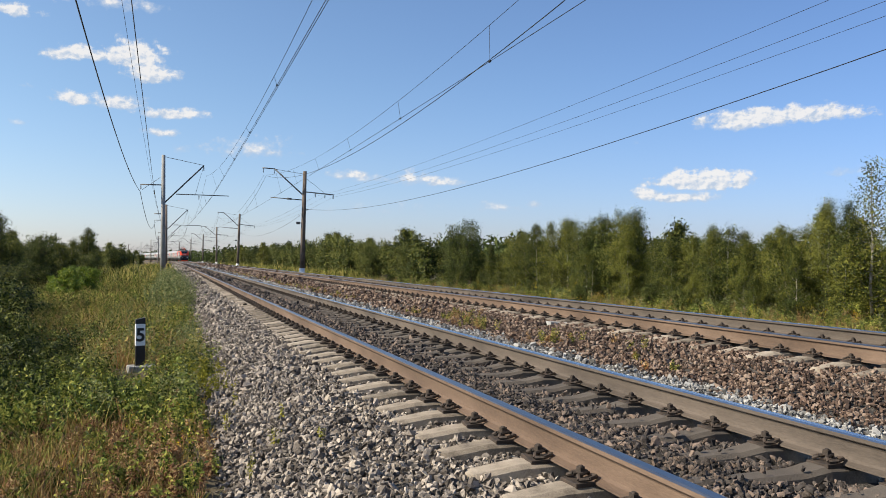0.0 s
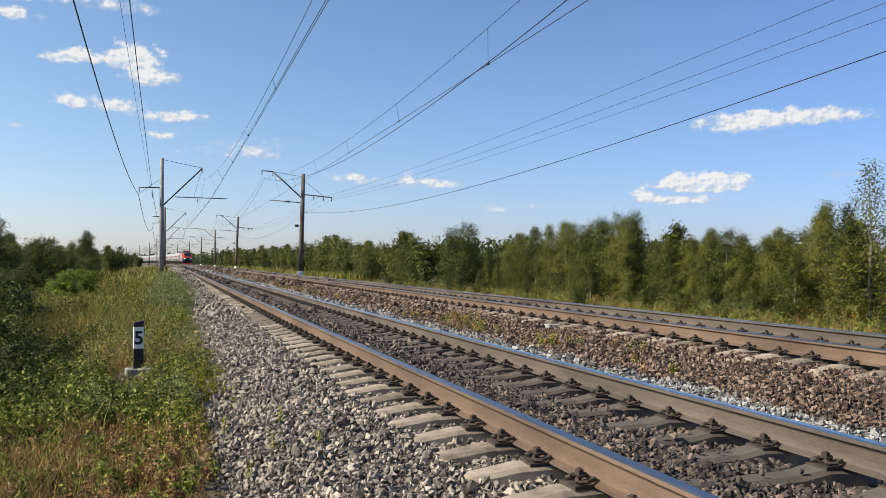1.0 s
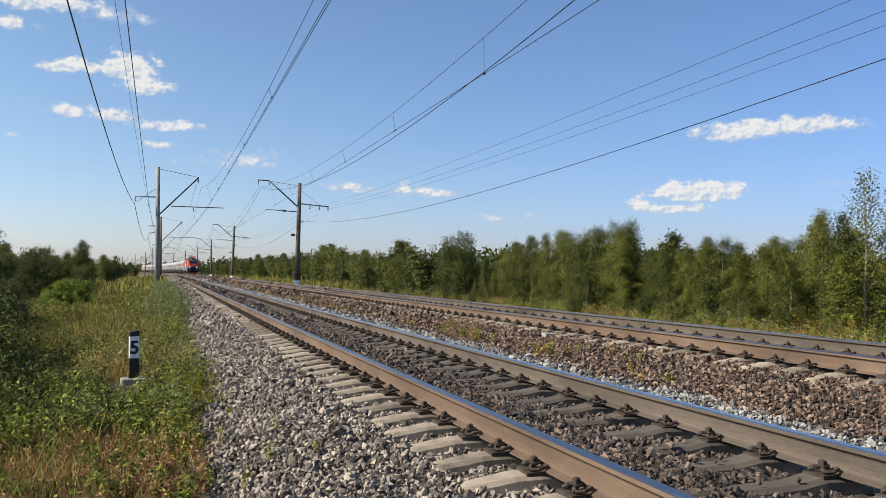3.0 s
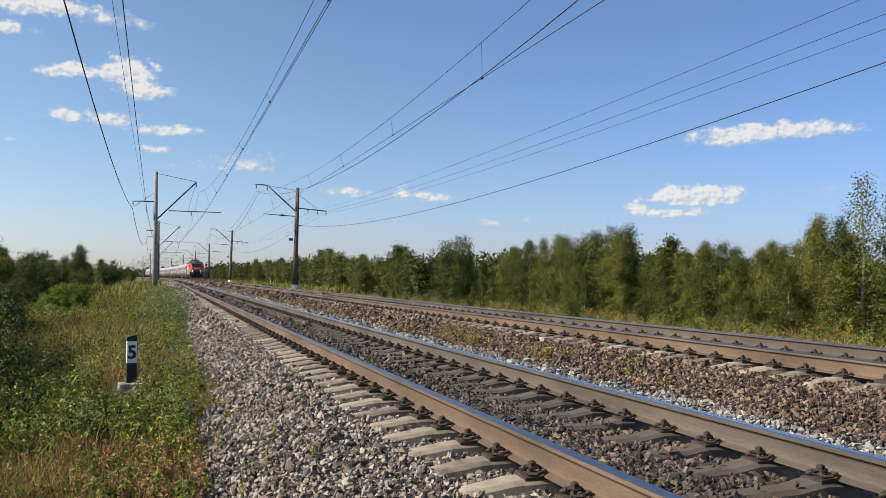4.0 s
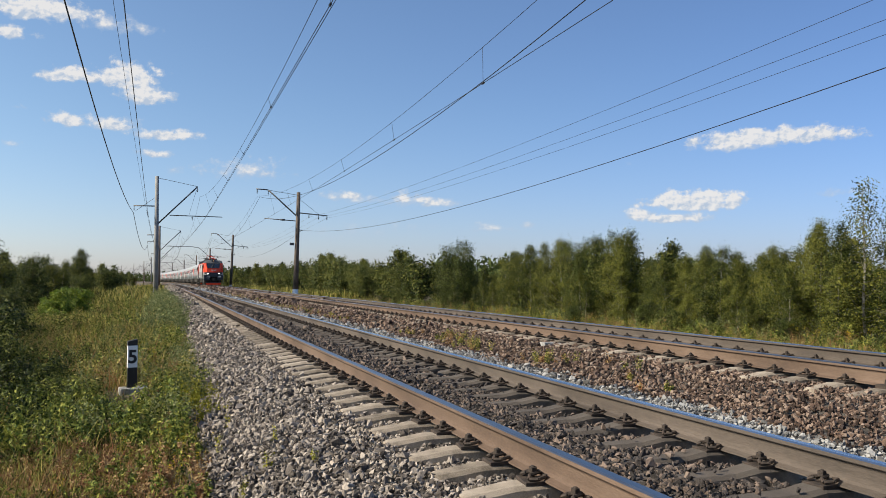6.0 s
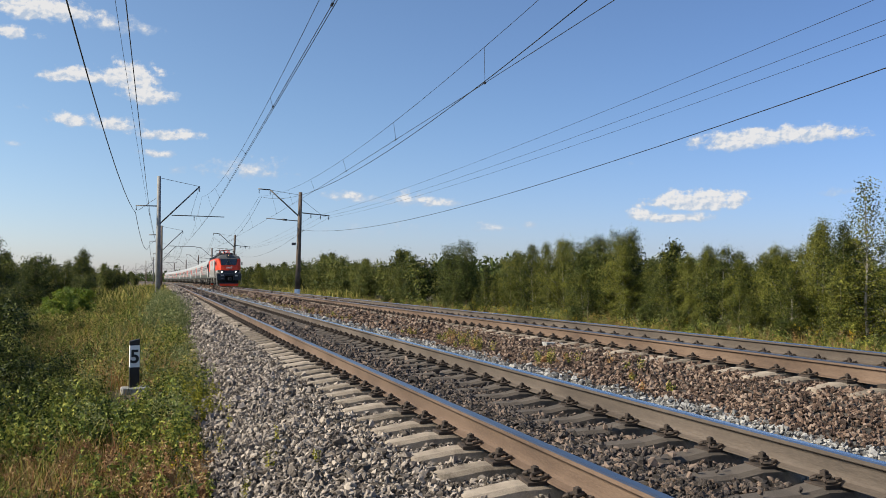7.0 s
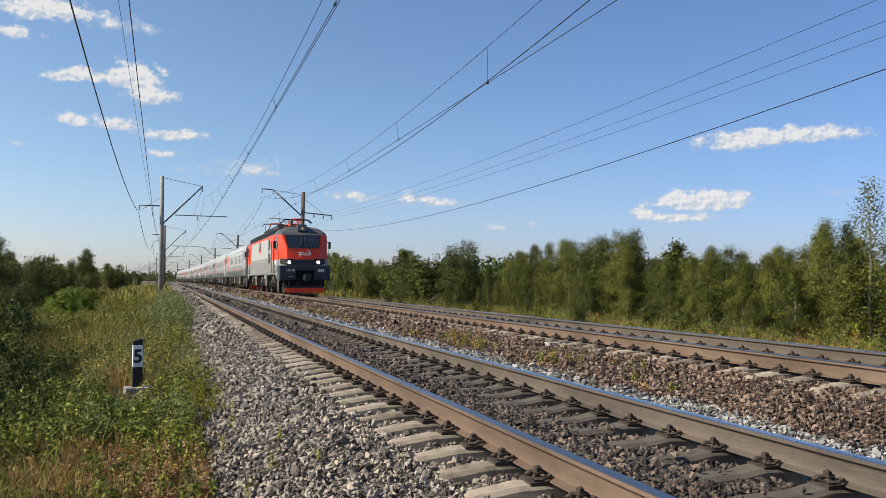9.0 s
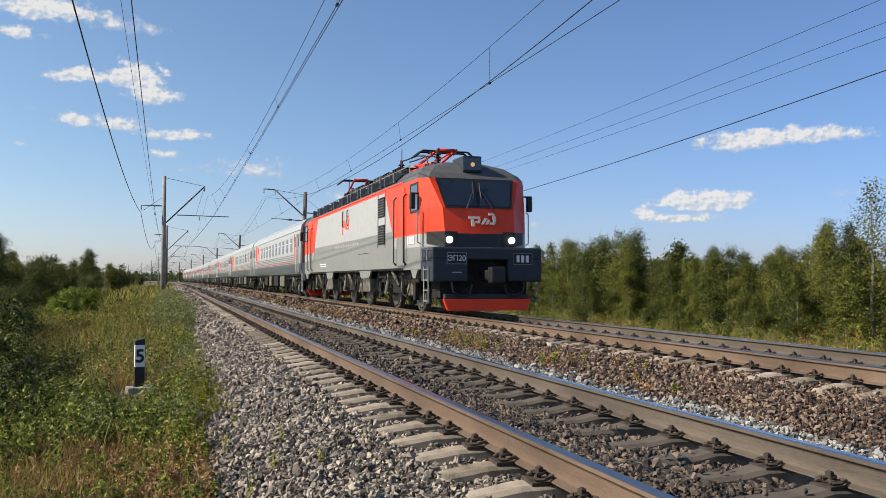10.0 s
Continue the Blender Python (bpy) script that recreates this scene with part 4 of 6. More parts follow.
def make_loco():
    t = thing("electric_locomotive", "red and grey electric locomotive with lit headlights", "locomotive")
    L = LOCO_LEN
    # body between the cabs, in bands of paint
    bm = bmesh.new()
    prof = [(1.42, 1.18), (1.5, 1.24), (1.5, 2.33), (1.5, 3.58), (1.5, 3.66), (1.44, 3.78), (1.16, 4.02), (.66, 4.17)]
    ring = [(-x, z) for x, z in prof] + [(x, z) for x, z in prof[::-1]]
    mats = [1, 1, 0, 2, 3, 3, 3, 3, 3, 3, 3, 2, 0, 1, 1, 1]
    sweep(bm, [[(x, y, z) for x, z in ring] for y in (2.19, L / 2, L - 2.19)], mats=mats)
    bmesh.ops.recalc_face_normals(bm, faces=bm.faces)
    part("body", bm, ("light_grey", "mid_grey", "red", "roof_grey"), t, "light and mid grey body side")
    for flip in (0, L):
        cab_nose(t, flip)
        for s in (-1, 1):
            def place(pts):
                return [((flip - y) if flip else y, z) for y, z in pts]
            slab("red_panel", s, place([(2.15, 2.12), (3.3, 2.12), (4.35, 3.60), (2.15, 3.60)]), 1.5, "red", t, .006)
            slab("grey_panel", s, place([(2.15, 1.80), (3.1, 1.80), (3.3, 2.12), (2.15, 2.12)]), 1.5, "light_grey", t, .006)
            w = slab("side_window", s, place(rect(.72, 1.38, 2.78, 3.46)), 1.5, "glass", t, .012)
            slab("window_frame", s, place(rect(.66, 1.44, 2.72, 2.78)), 1.5, "black", w, .02)
            slab("window_frame", s, place(rect(.66, .72, 2.78, 3.46)), 1.5, "black", w, .02)
            slab("window_frame", s, place(rect(1.38, 1.44, 2.78, 3.46)), 1.5, "black", w, .02)
            slab("window_frame", s, place(rect(.66, 1.44, 3.46, 3.52)), 1.5, "black", w, .02)
            d = slab("door", s, place(rect(1.98, 2.78, 2.12, 3.5)), 1.506, "red", t, .018)
            slab("lower_panel", s, place(rect(1.98, 2.78, 1.3, 2.12)), 1.506, "mid_grey", d, .018)
            for y in (1.84, 2.92):
                bm = bmesh.new()
                yy = (flip - y) if flip else y
                pipe(bm, [(s * 1.51, yy, 3.3), (s * 1.59, yy, 3.22), (s * 1.59, yy, 1.4), (s * 1.51, yy, 1.32)], .022, 6)
                part("handrail", bm, "black", d)
            bm = bmesh.new()
            yy = (flip - .62) if flip else .62
            rod(bm, (s * 1.5, yy, 3.2), (s * 1.66, yy, 3.2), .025, .025, 6)
            block(bm, s * 1.68 - .07, s * 1.68 + .07, yy - .09, yy + .09, 2.78, 3.22, .04)
            part("mirror", bm, "black", t, "black cab mirror")
        for x0b, x1b, x0t, x1t in ((-.86, -.05, -1.03, -.05), (.05, .86, .05, 1.03)):
            pane = window_pane(t, x0b, x1b, x0t, x1t, 2.86, 3.56, "glass", "windscreen", .012, flip)
        window_pane(t, -.93, .93, -1.11, 1.11, 2.80, 3.62, "black", "windscreen_surround", .004, flip)
        ob = box_part("roof_lamp_housing", t, "front_grey", -.27, .27, (flip - 1.5) if flip else .58, (flip - .58) if flip else 1.5, 3.82, 4.27, .04)
        bm = bmesh.new()
        block(bm, -.24, .24, (flip - .575) if flip else .56, (flip - .56) if flip else .575, 3.88, 4.21, 0)
        part("lamp_glass", bm, "glass", ob)
        bm = bmesh.new()
        rod(bm, (0, (flip - .55) if flip else .55, 4.03), (0, (flip - .57) if flip else .57, 4.03), .06, .06, 16)
        part("lamp", bm, "top_lamp", ob)
        # buffer beam with the coupler pocket
        def by(a, b):
            return ((flip - b), (flip - a)) if flip else (a, b)
        y0, y1 = by(-.62, .45)
        beam = box_part("front_beam", t, "front_grey", -1.5, 1.5, y0, y1, 1.42, 1.74, .05, "slate grey front beam")
        box_part("beam_side", beam, "front_grey", -1.5, -.55, y0, y1, .86, 1.45, .05)
        box_part("beam_side", beam, "front_grey", .55, 1.5, y0, y1, .86, 1.45, .05)
        y2, y3 = by(-.3, .4)
        box_part("beam_back", beam, "under", -1.2, 1.2, y2, y3, .42, 1.42, .02)
        y2, y3 = by(-.95, .3)
        cp = box_part("coupler", t, "black", -.12, .16, y2, y3, .9, 1.16, .05)
        y2, y3 = by(-1.1, -.8)
        box_part("knuckle", cp, "black", -.1, .3, y2, y3, .82, 1.24, .06)
        y2, y3 = by(-.62, -.48)
        bm = bmesh.new()
        for v in block(bm, -1.2, 1.2, y2, y3, .12, .42):
            if v.co.z < .2:
                v.co.x *= .9
        bmesh.ops.bevel(bm, geom=list(bm.edges), offset=.015, segments=2, affect="EDGES")
        part("snow_plough", bm, "red", t, "red snow plough blade")
        y2, y3 = by(-.58, -.40)
        box_part("plough_beam", t, "front_grey", -1.15, 1.15, y2, y3, .42, .54, .02)
        for s in (-1, 1):
            y2, y3 = by(-.055, .2)
            bm = bmesh.new()
            def fy(y):
                return (flip - y) if flip else y
            shape = ((.64, -.045, .2), (.98, -.045, .2), (1.36, .33, .52))
            rows = [[bm.verts.new((s * x, fy(q), z)) for q, z in ((ya, 1.77 + .1 * k), (ya, 2.17), (yb, 2.17), (yb, 1.77 + .1 * k))] for k, (x, ya, yb) in ((0, shape[0]), (0, shape[1]), (1, shape[2]))]
            for p, q in zip(rows, rows[1:]):
                for k in range(4):
                    bm.faces.new((p[k], p[(k + 1) % 4], q[(k + 1) % 4], q[k]))
            bm.faces.new(rows[0])
            bm.faces.new(rows[-1][::-1])
            bmesh.ops.recalc_face_normals(bm, faces=bm.faces)
            h = part("headlight_housing", bm, "black", t, "black headlight housing")
            y2, y3 = by(-.1, -.07)
            bm = bmesh.new()
            rod(bm, (s * .87, y2, 1.95), (s * .87, y3, 1.95), .088, .088, 20)
            part("headlight", bm, "headlight", h)
            # steps and ladder at the corner
            bm = bmesh.new()
            y2, y3 = by(-.35, .05)
            for z in (.35, .62, .88, 1.15):
                block(bm, s * 1.50 - .05, s * 1.50 + .03, y2, y3, z, z + .035)
            for y in (y2, y3):
                rod(bm, (s * 1.52, y, .3), (s * 1.52, y, 1.25), .022, .022, 6)
            part("step_ladder", bm, "mid_grey", t)
            bm = bmesh.new()
            y2, y3 = by(-.5, .0)
            pipe(bm, [(s * 1.5, y2, 1.4), (s * 1.6, y2, 1.4), (s * 1.6, y2, 1.66), (s * 1.5, y2, 1.66)], .02, 6)
            pipe(bm, [(s * 1.5, y3, 1.4), (s * 1.58, y3, 1.4), (s * 1.58, y3, 1.66), (s * 1.5, y3, 1.66)], .02, 6)
            pipe(bm, [(s * 1.5, y3 + (-.6 if flip else .45), 1.85), (s * 1.58, y3 + (-.6 if flip else .45), 1.9), (s * 1.58, y3 + (-.6 if flip else .45), 2.7), (s * 1.5, y3 + (-.6 if flip else .45), 2.75)], .016, 6)
            part("grab_rail", bm, "mid_grey", t)
            bm = bmesh.new()
            y2 = (flip + .64) if flip else -.64
            pipe(bm, [(s * .45, y2, .8), (s * .5, y2, .55), (s * .75, y2, .48), (s * .95, y2, .6), (s * 1.0, y2, .85)], .03, 6)
            part("brake_hose", bm, "black", t)
            y2 = (flip - (face_y(2.75) - .05)) if flip else face_y(2.75) - .05
            bm = bmesh.new()
            y4 = (flip - (face_y(3.3) - .05)) if flip else face_y(3.3) - .05
            rod(bm, (s * .38, y2, 2.75), (s * .1, y4, 3.3), .018, .014, 6)
            y5 = (flip - (face_y(3.45) - .04)) if flip else face_y(3.45) - .04
            rod(bm, (s * .1, y4 * .6 + y2 * .4, 2.95), (s * .09, y5, 3.5), .014, .014, 6)
            part("wiper", bm, "black", t)
    # front plates and lettering
    for x0, x1 in ((-1.12, -.6), (.68, 1.22)):
        box_part("number_plate", t, "black", x0, x1, -.632, -.61, 1.3, 1.6, .004)
    lettering("ЭП20", .2, Matrix.Translation((-.86, -.636, 1.45)) @ pose(0, 0, 0, 90, 0, 0), "white", t)
    for x0, x1, z0, z1 in ((-1.12, -.6, 1.585, 1.597), (-1.12, -.6, 1.303, 1.315), (-1.12, -1.108, 1.315, 1.585), (-.612, -.6, 1.315, 1.585)):
        box_part("plate_border", t, "light_grey", x0, x1, -.637, -.628, z0, z1, 0)
    for x0, x1, z0, z1 in ((.68, 1.22, 1.588, 1.6), (.68, 1.22, 1.3, 1.312), (.68, .692, 1.312, 1.588), (1.208, 1.22, 1.312, 1.588)):
        box_part("plate_border", t, "mid_grey", x0, x1, -.637, -.628, z0, z1, 0)
    for k in range(3):
        box_part("plate_bar", t, "white", .78 + k * .13, .86 + k * .13, -.636, -.63, 1.36, 1.54, 0)
    box_part("small_text_bar", t, "light_grey", -.98, -.72, -.626, -.615, 1.08, 1.11, 0)
    # emblem as plain slanted shapes
    def strip(pts):
        bm = bmesh.new()
        a = [bm.verts.new((x, face_y(z) - .012, z)) for x, z in pts]
        b = [bm.verts.new((x, face_y(z) + .03, z)) for x, z in pts]
        n = len(pts)
        bm.faces.new(a), bm.faces.new(b[::-1])
        for k in range(n):
            bm.faces.new((a[k], b[k], b[(k + 1) % n], a[(k + 1) % n]))
        bmesh.ops.recalc_face_normals(bm, faces=bm.faces)
        part("emblem_shape", bm, "light_grey", t)
    for pts in ([(-.28, 2.30), (-.20, 2.30), (-.20, 2.50), (-.28, 2.50)], [(-.34, 2.51), (-.04, 2.51), (.0, 2.57), (-.34, 2.57)], [(-.18, 2.39), (-.06, 2.39), (.0, 2.50), (-.06, 2.50), (-.09, 2.44), (-.18, 2.44)],
                [(-.02, 2.36), (.05, 2.36), (.19, 2.53), (.12, 2.53)], [(.10, 2.36), (.17, 2.36), (.25, 2.47), (.2, 2.5)], [(.22, 2.36), (.36, 2.36), (.4, 2.42), (.26, 2.42)],
                [(.34, 2.43), (.42, 2.43), (.42, 2.6), (.34, 2.6)], [(.24, 2.61), (.42, 2.61), (.36, 2.67), (.24, 2.67)]):
        strip(pts)
    # sides
    for s in (-1, 1):
        for y0, y1, z0, z1 in ((4.35, 5.2, 2.85, 3.46), (4.35, 5.2, 2.0, 2.6)):
            v = slab("vent", s, rect(y0, y1, z0, z1), 1.5, "under", t, .02)
            for k in range(7):
                z = z0 + .04 + k * (z1 - z0 - .06) / 7
                slab("slat", s, rect(y0 + .04, y1 - .04, z, z + .03), 1.52, "steel", v, .012)
        for y0 in (4.28, 5.22):
            slab("vent_frame", s, rect(y0, y0 + .04, 1.9, 3.62), 1.5, "black", t, .014)
        slab("vent_frame", s, rect(4.32, 5.22, 3.58, 3.62), 1.5, "red", t, .012)
        for y in (10.0, 10.9):
            bm = bmesh.new()
            pipe(bm, [(s * 1.51, y, 3.5), (s * 1.55, y, 3.45), (s * 1.55, y, 2.95), (s * 1.51, y, 2.9)], .02, 6)
            part("handrail", bm, "black", t)
        for y, w, z0, z1 in ((11.0, .16, 2.62, 3.02), (10.72, .5, 3.04, 3.14), (10.72, .12, 2.86, 3.02), (10.5, .14, 2.8, 3.06), (10.26, .14, 2.8, 3.06), (9.98, .32, 2.76, 2.85), (9.9, .12, 2.86, 3.18), (9.9, .36, 3.2, 3.28)):
            slab("emblem_shape", s, [(y, z0), (y + w, z0), (y + w - .1, z1), (y - .1, z1)], 1.5, "red", t, .006)
        for k in range(14):
            slab("text_bar", s, rect(8.2 + k * .33, 8.36 + k * .33, 2.13, 2.21), 1.5, "light_grey", t, .005)
        for k in range(5):
            slab("number_bar", s, rect(1.0 + k * .15, 1.1 + k * .15, 1.88, 2.08), 1.5, "white", t, .016)
        for k in range(2):
            slab("stencil_bar", s, rect(14.6, 16.2 - k * .2, 1.55 - k * .09, 1.58 - k * .09), 1.5, "white", t, .005)
        slab("stencil_bar", s, rect(6.6, 8.2, 1.78, 1.80), 1.5, "black", t, .005)
        slab("gutter", s, rect(2.2, L - 2.2, 3.655, 3.69), 1.5, "red", t, .02)
        # hanging skirts between the bogies
        for y0, y1 in ((.75, 1.5), (6.35, 8.1), (13.1, 14.7), (L - 1.6, L - .8)):
            slab("skirt", s, [(y0, 1.2), (y0 + .25, .95), (y1 - .25, .95), (y1, 1.2)], 1.42, "mid_grey", t, .06)
        for y0, y1 in ((6.6, 7.7), (13.4, 14.4)):
            box_part("equipment_box", t, "dusty", s * .9, s * 1.45, y0, y1, .5, .95, .03)
        # roof edge vents
        for k in range(9):
            y = 3.2 + k * 1.7
            bm = bmesh.new()
            vs = [bm.verts.new(p) for p in ((s * 1.46, y, 3.76), (s * 1.46, y + 1.2, 3.76), (s * 1.22, y + 1.2, 3.99), (s * 1.22, y, 3.99))]
            bm.faces.new(vs)
            ex = bmesh.ops.extrude_face_region(bm, geom=list(bm.faces))
            bmesh.ops.translate(bm, verts=[v for v in ex["geom"] if isinstance(v, bmesh.types.BMVert)], vec=(s * .02, 0, .03))
            bmesh.ops.recalc_face_normals(bm, faces=bm.faces)
            part("roof_grille", bm, "under", t)
            bm = bmesh.new()
            for q in (.0, 1.16):
                block(bm, s * 1.36 - .16, s * 1.36 + .16, y + q, y + q + .045, 3.76, 4.06)
            part("grille_frame", bm, "mid_grey", t)
        bm = bmesh.new()
        for k in range(12):
            y = 2.6 + k * 1.4
            rod(bm, (s * 1.2, y, 4.0), (s * 1.2, y, 4.2), .015, .015, 5)
        rod(bm, (s * 1.2, 2.6, 4.2), (s * 1.2, 18, 4.2), .018, .018, 6)
        part("roof_rail", bm, "mid_grey", t)
    for k in range(7):
        y = 5.0 + k * 1.35
        b = box_part("roof_box", t, "roof_grey", -.85, .85, y, y + 1.1, 4.1, 4.42 + .06 * (k % 3), .06)
        for q in range(4):
            box_part("cooling_fin", b, "under", -.87, .87, y + .12 + q * .24, y + .2 + q * .24, 4.2, 4.5, .01)
    pantograph(t, 2.9)
    pantograph(t, 14.8, .45)
    bm = bmesh.new()
    pipe(bm, [(-.3, 3.9, 4.4), (-.3, 4.3, 4.6), (-.2, 5.0, 4.62), (-.2, 14.2, 4.62)], .02, 6)
    part("roof_busbar", bm, "amber", t, "yellow roof busbar cable")
    for y in (4.6, 12.8):
        bm = bmesh.new()
        rod(bm, (-.9, y, 4.1), (-.9, y, 5.0), .02, .012, 6)
        part("antenna", bm, "black", t)
    for k in range(5):
        bm = bmesh.new()
        x, y = (-.75, -.35, .4, -.6, .1)[k], (5.2, 2.6, 5.4, 13.6, 14.3)[k]
        rod(bm, (x, y, 4.1), (x, y, 4.72), .05, .05, 8)
        for q in range(5):
            rod(bm, (x, y, 4.2 + q * .09), (x, y, 4.24 + q * .09), .11, .08, 10)
        part("roof_insulator", bm, "porcelain", t)
    for x in (-.75, -.45):
        bm = bmesh.new()
        pipe(bm, [(x, 2.2, 4.15), (x, 2.5, 4.5), (x, 3.4, 4.62), (x, 4.6, 4.66), (x, 5.3, 4.7)], .022, 6)
        part("roof_cable", bm, "black", t)
    # running gear
    part("underframe", _underframe(1.2, .7, L - .7), "under", t)
    for a, b in zip(LOCO_AXLES[::2], LOCO_AXLES[1::2]):
        bogie(t, a, b, .62)
        add_wheelset(t, a, .62, LOCO_WHEEL)
        add_wheelset(t, b, .62, LOCO_WHEEL)
    return t


def _underframe(w, y0, y1):
    bm = bmesh.new()
    block(bm, -w, w, y0, y1, .95, 1.2, .02)
    return bm


COACH_LEN, COACH_PITCH = 25.4, 26.1
COACH_AXLES = (2.6, 5.0, 20.4, 22.8)


def make_coach():
    t = thing("passenger_coach", "light grey passenger coach with red emblem and dark skirt", "railway coach", "coaches of the train")
    L = COACH_LEN
    bm = bmesh.new()
    prof = [(1.35, 1.12), (1.5, 1.2), (1.53, 1.75), (1.53, 2.1), (1.53, 3.42), (1.47, 3.68), (1.22, 3.98), (.7, 4.2)]
    ring = [(-x, z) for x, z in prof] + [(x, z) for x, z in prof[::-1]]
    mats = [1, 1, 0, 0, 0, 2, 2, 2, 2, 2, 0, 0, 0, 1, 1, 1]
    sweep(bm, [[(x, y, z) for x, z in ring] for y in (0, L / 2, L)], mats=mats)
    bmesh.ops.recalc_face_normals(bm, faces=bm.faces)
    part("body", bm, ("coach_white", "coach_dark", "light_grey"), t)
    for s in (-1, 1):
        for z in (1.3, 1.42, 1.54, 1.66, 1.78):
            slab("side_rib", s, rect(1.6, L - 1.6, z, z + .035), 1.528, "coach_dark", t, .02)
        slab("red_line", s, rect(1.6, L - 4.8, 1.835, 1.86), 1.53, "red", t, .008)
        for z in (1.88, 1.98, 2.08, 2.18):
            slab("dark_line", s, rect(1.6, L - 1.6, z, z + .045), 1.53, "coach_dark", t, .012)
        slab("roof_rib", s, rect(.2, L - .2, 3.43, 3.47), 1.525, "coach_white", t, .03)
        for k in range(10):
            y = 3.0 + k * 1.72
            f = slab("window", s, rect(y, y + .82, 2.32, 3.18), 1.53, "light_grey", t, .015)
            slab("pane", s, rect(y + .07, y + .75, 2.39, 3.11), 1.545, "coach_glass", f, .01)
            slab("transom", s, rect(y + .07, y + .75, 2.86, 2.89), 1.555, "white", f, .012)
        for y in (1.75, L - 2.4):
            slab("small_window", s, rect(y, y + .5, 2.5, 3.15), 1.53, "coach_glass", t, .015)
        for y in (.45, L - 1.35):
            d = slab("door", s, rect(y, y + .9, 1.22, 3.25), 1.53, "coach_dark", t, .02)
            slab("door_window", s, rect(y + .2, y + .7, 2.4, 3.05), 1.55, "coach_glass", d, .01)
            bm = bmesh.new()
            for q in (-.06, .96):
                rod(bm, (s * 1.58, y + q, 1.3), (s * 1.58, y + q, 2.6), .018, .018, 6)
            part("handrail", bm, "white", d)
        # emblem as slanted red shapes
        for y, w, z0, z1 in ((20.6, .3, 1.95, 3.2), (21.1, .65, 2.75, 3.3), (22.0, .3, 2.0, 3.0), (22.5, .3, 2.3, 3.35)):
            slab("emblem_bar", s, [(y, z0), (y + w, z0), (y + w + .25, z1), (y + .25, z1)], 1.53, "red", t, .022)
        slab("emblem_bar", s, [(1.65, 1.9), (2.0, 1.9), (2.35, 3.3), (2.2, 3.3)], 1.53, "red", t, .022)
        for y0, y1 in ((7.4, 9.4), (10.4, 12.6), (14.0, 15.2), (16.2, 17.8)):
            box_part("equipment_box", t, "dusty" if y0 in (7.4, 14.0) else "under", s * .7, s * 1.4, y0, y1, .5, 1.14, .04)
    for y0, y1 in ((-.34, .02), (L - .02, L + .34)):
        box_part("gangway", t, "black", -.7, .7, y0, y1, 1.2, 3.5, .06)
        # dark sheet added over the coach end in place of its shade
        box_part("end_shade", t, "coach_dark", -1.45, 1.45, max(0, y0) - .05 if y0 < 0 else L - .0, .02 if y0 < 0 else L + .05, 1.15, 3.6, .02)
    for y in (4, 12.5, 21):
        box_part("roof_vent", t, "coach_dark", -.35, .35, y, y + .8, 4.12, 4.36, .08)
    part("underframe", _underframe(1.25, .3, L - .3), "under", t)
    for a, b in zip(COACH_AXLES[::2], COACH_AXLES[1::2]):
        bogie(t, a, b, .475)
        for y in (a, b):
            ob = part("wheelset", COACH_WHEEL, "tread", t)
            ob.location = (0, y, .475)
    return t


RAIL_TOP = FAR_Z - .075 + .179 - .01
SPEED, FRONT_AT_END = 30.25, 21.0


def train_pose(front, length):
    """A vehicle with its front that far up the line, on the two points where its bogies bear."""
    a, b = front + length * .15, front + length * .85
    xa, xb = float(bend(a)), float(bend(b))
    h = math.degrees(math.atan2(-(xb - xa), b - a))
    x = xa + (xb - xa) * (front - a) / (b - a)
    return pose(FAR_X + x, front, RAIL_TOP, 0, 0, h)


loco = make_loco()
coach = make_coach()
coaches = [coach] + [copy_thing(coach, Matrix()) for _ in range(9)]
for c in coaches:
    for o in c.children:
        if o.name.startswith("wheelset"):
            SPIN.append((o, o.location.y, .475))


# ---- plants ----
def leaf_cloud(centres, size, r, out=None, long=1.7, simple=False, chaos=.75):
    """Small folded leaves at the given places, facing roughly the way of out: each a kite, or one triangle far away."""
    n = len(centres)
    face = r.normal(size=(n, 3)) * chaos
    if out is not None:
        face = face + out
    face /= np.linalg.norm(face, axis=1)[:, None]
    d = r.normal(size=(n, 3)) - [0, 0, .5]
    d -= face * (d * face).sum(1)[:, None]
    d /= np.linalg.norm(d, axis=1)[:, None]
    e = np.cross(face, d)
    s = (size * r.uniform(.6, 1.35, n))[:, None]
    nrm = face * s * .14
    if simple:
        v = np.stack([centres - e * s * .5, centres + e * s * .5, centres + d * s * long], 1)
        return v.reshape(-1, 3), (np.arange(n) * 3)[:, None] + np.array([[0, 1, 2]])
    v = np.stack([centres, centres + d * s * long * .5 + e * s * .5 + nrm, centres + d * s * long, centres + d * s * long * .5 - e * s * .5 + nrm], 1)
    f = (np.arange(n) * 4)[:, None] + np.array([[0, 1, 2, 3]])
    return v.reshape(-1, 3), f


def crown_width(u, form):
    """Breadth of a crown at the share u of its height: a pointed birch or a round bush."""
    if form == "spire":
        return min(1, .62 + 2.0 * u) * (1 - u) ** .7
    return math.sin(math.pi * min(1, u * .8 + .17)) ** .7


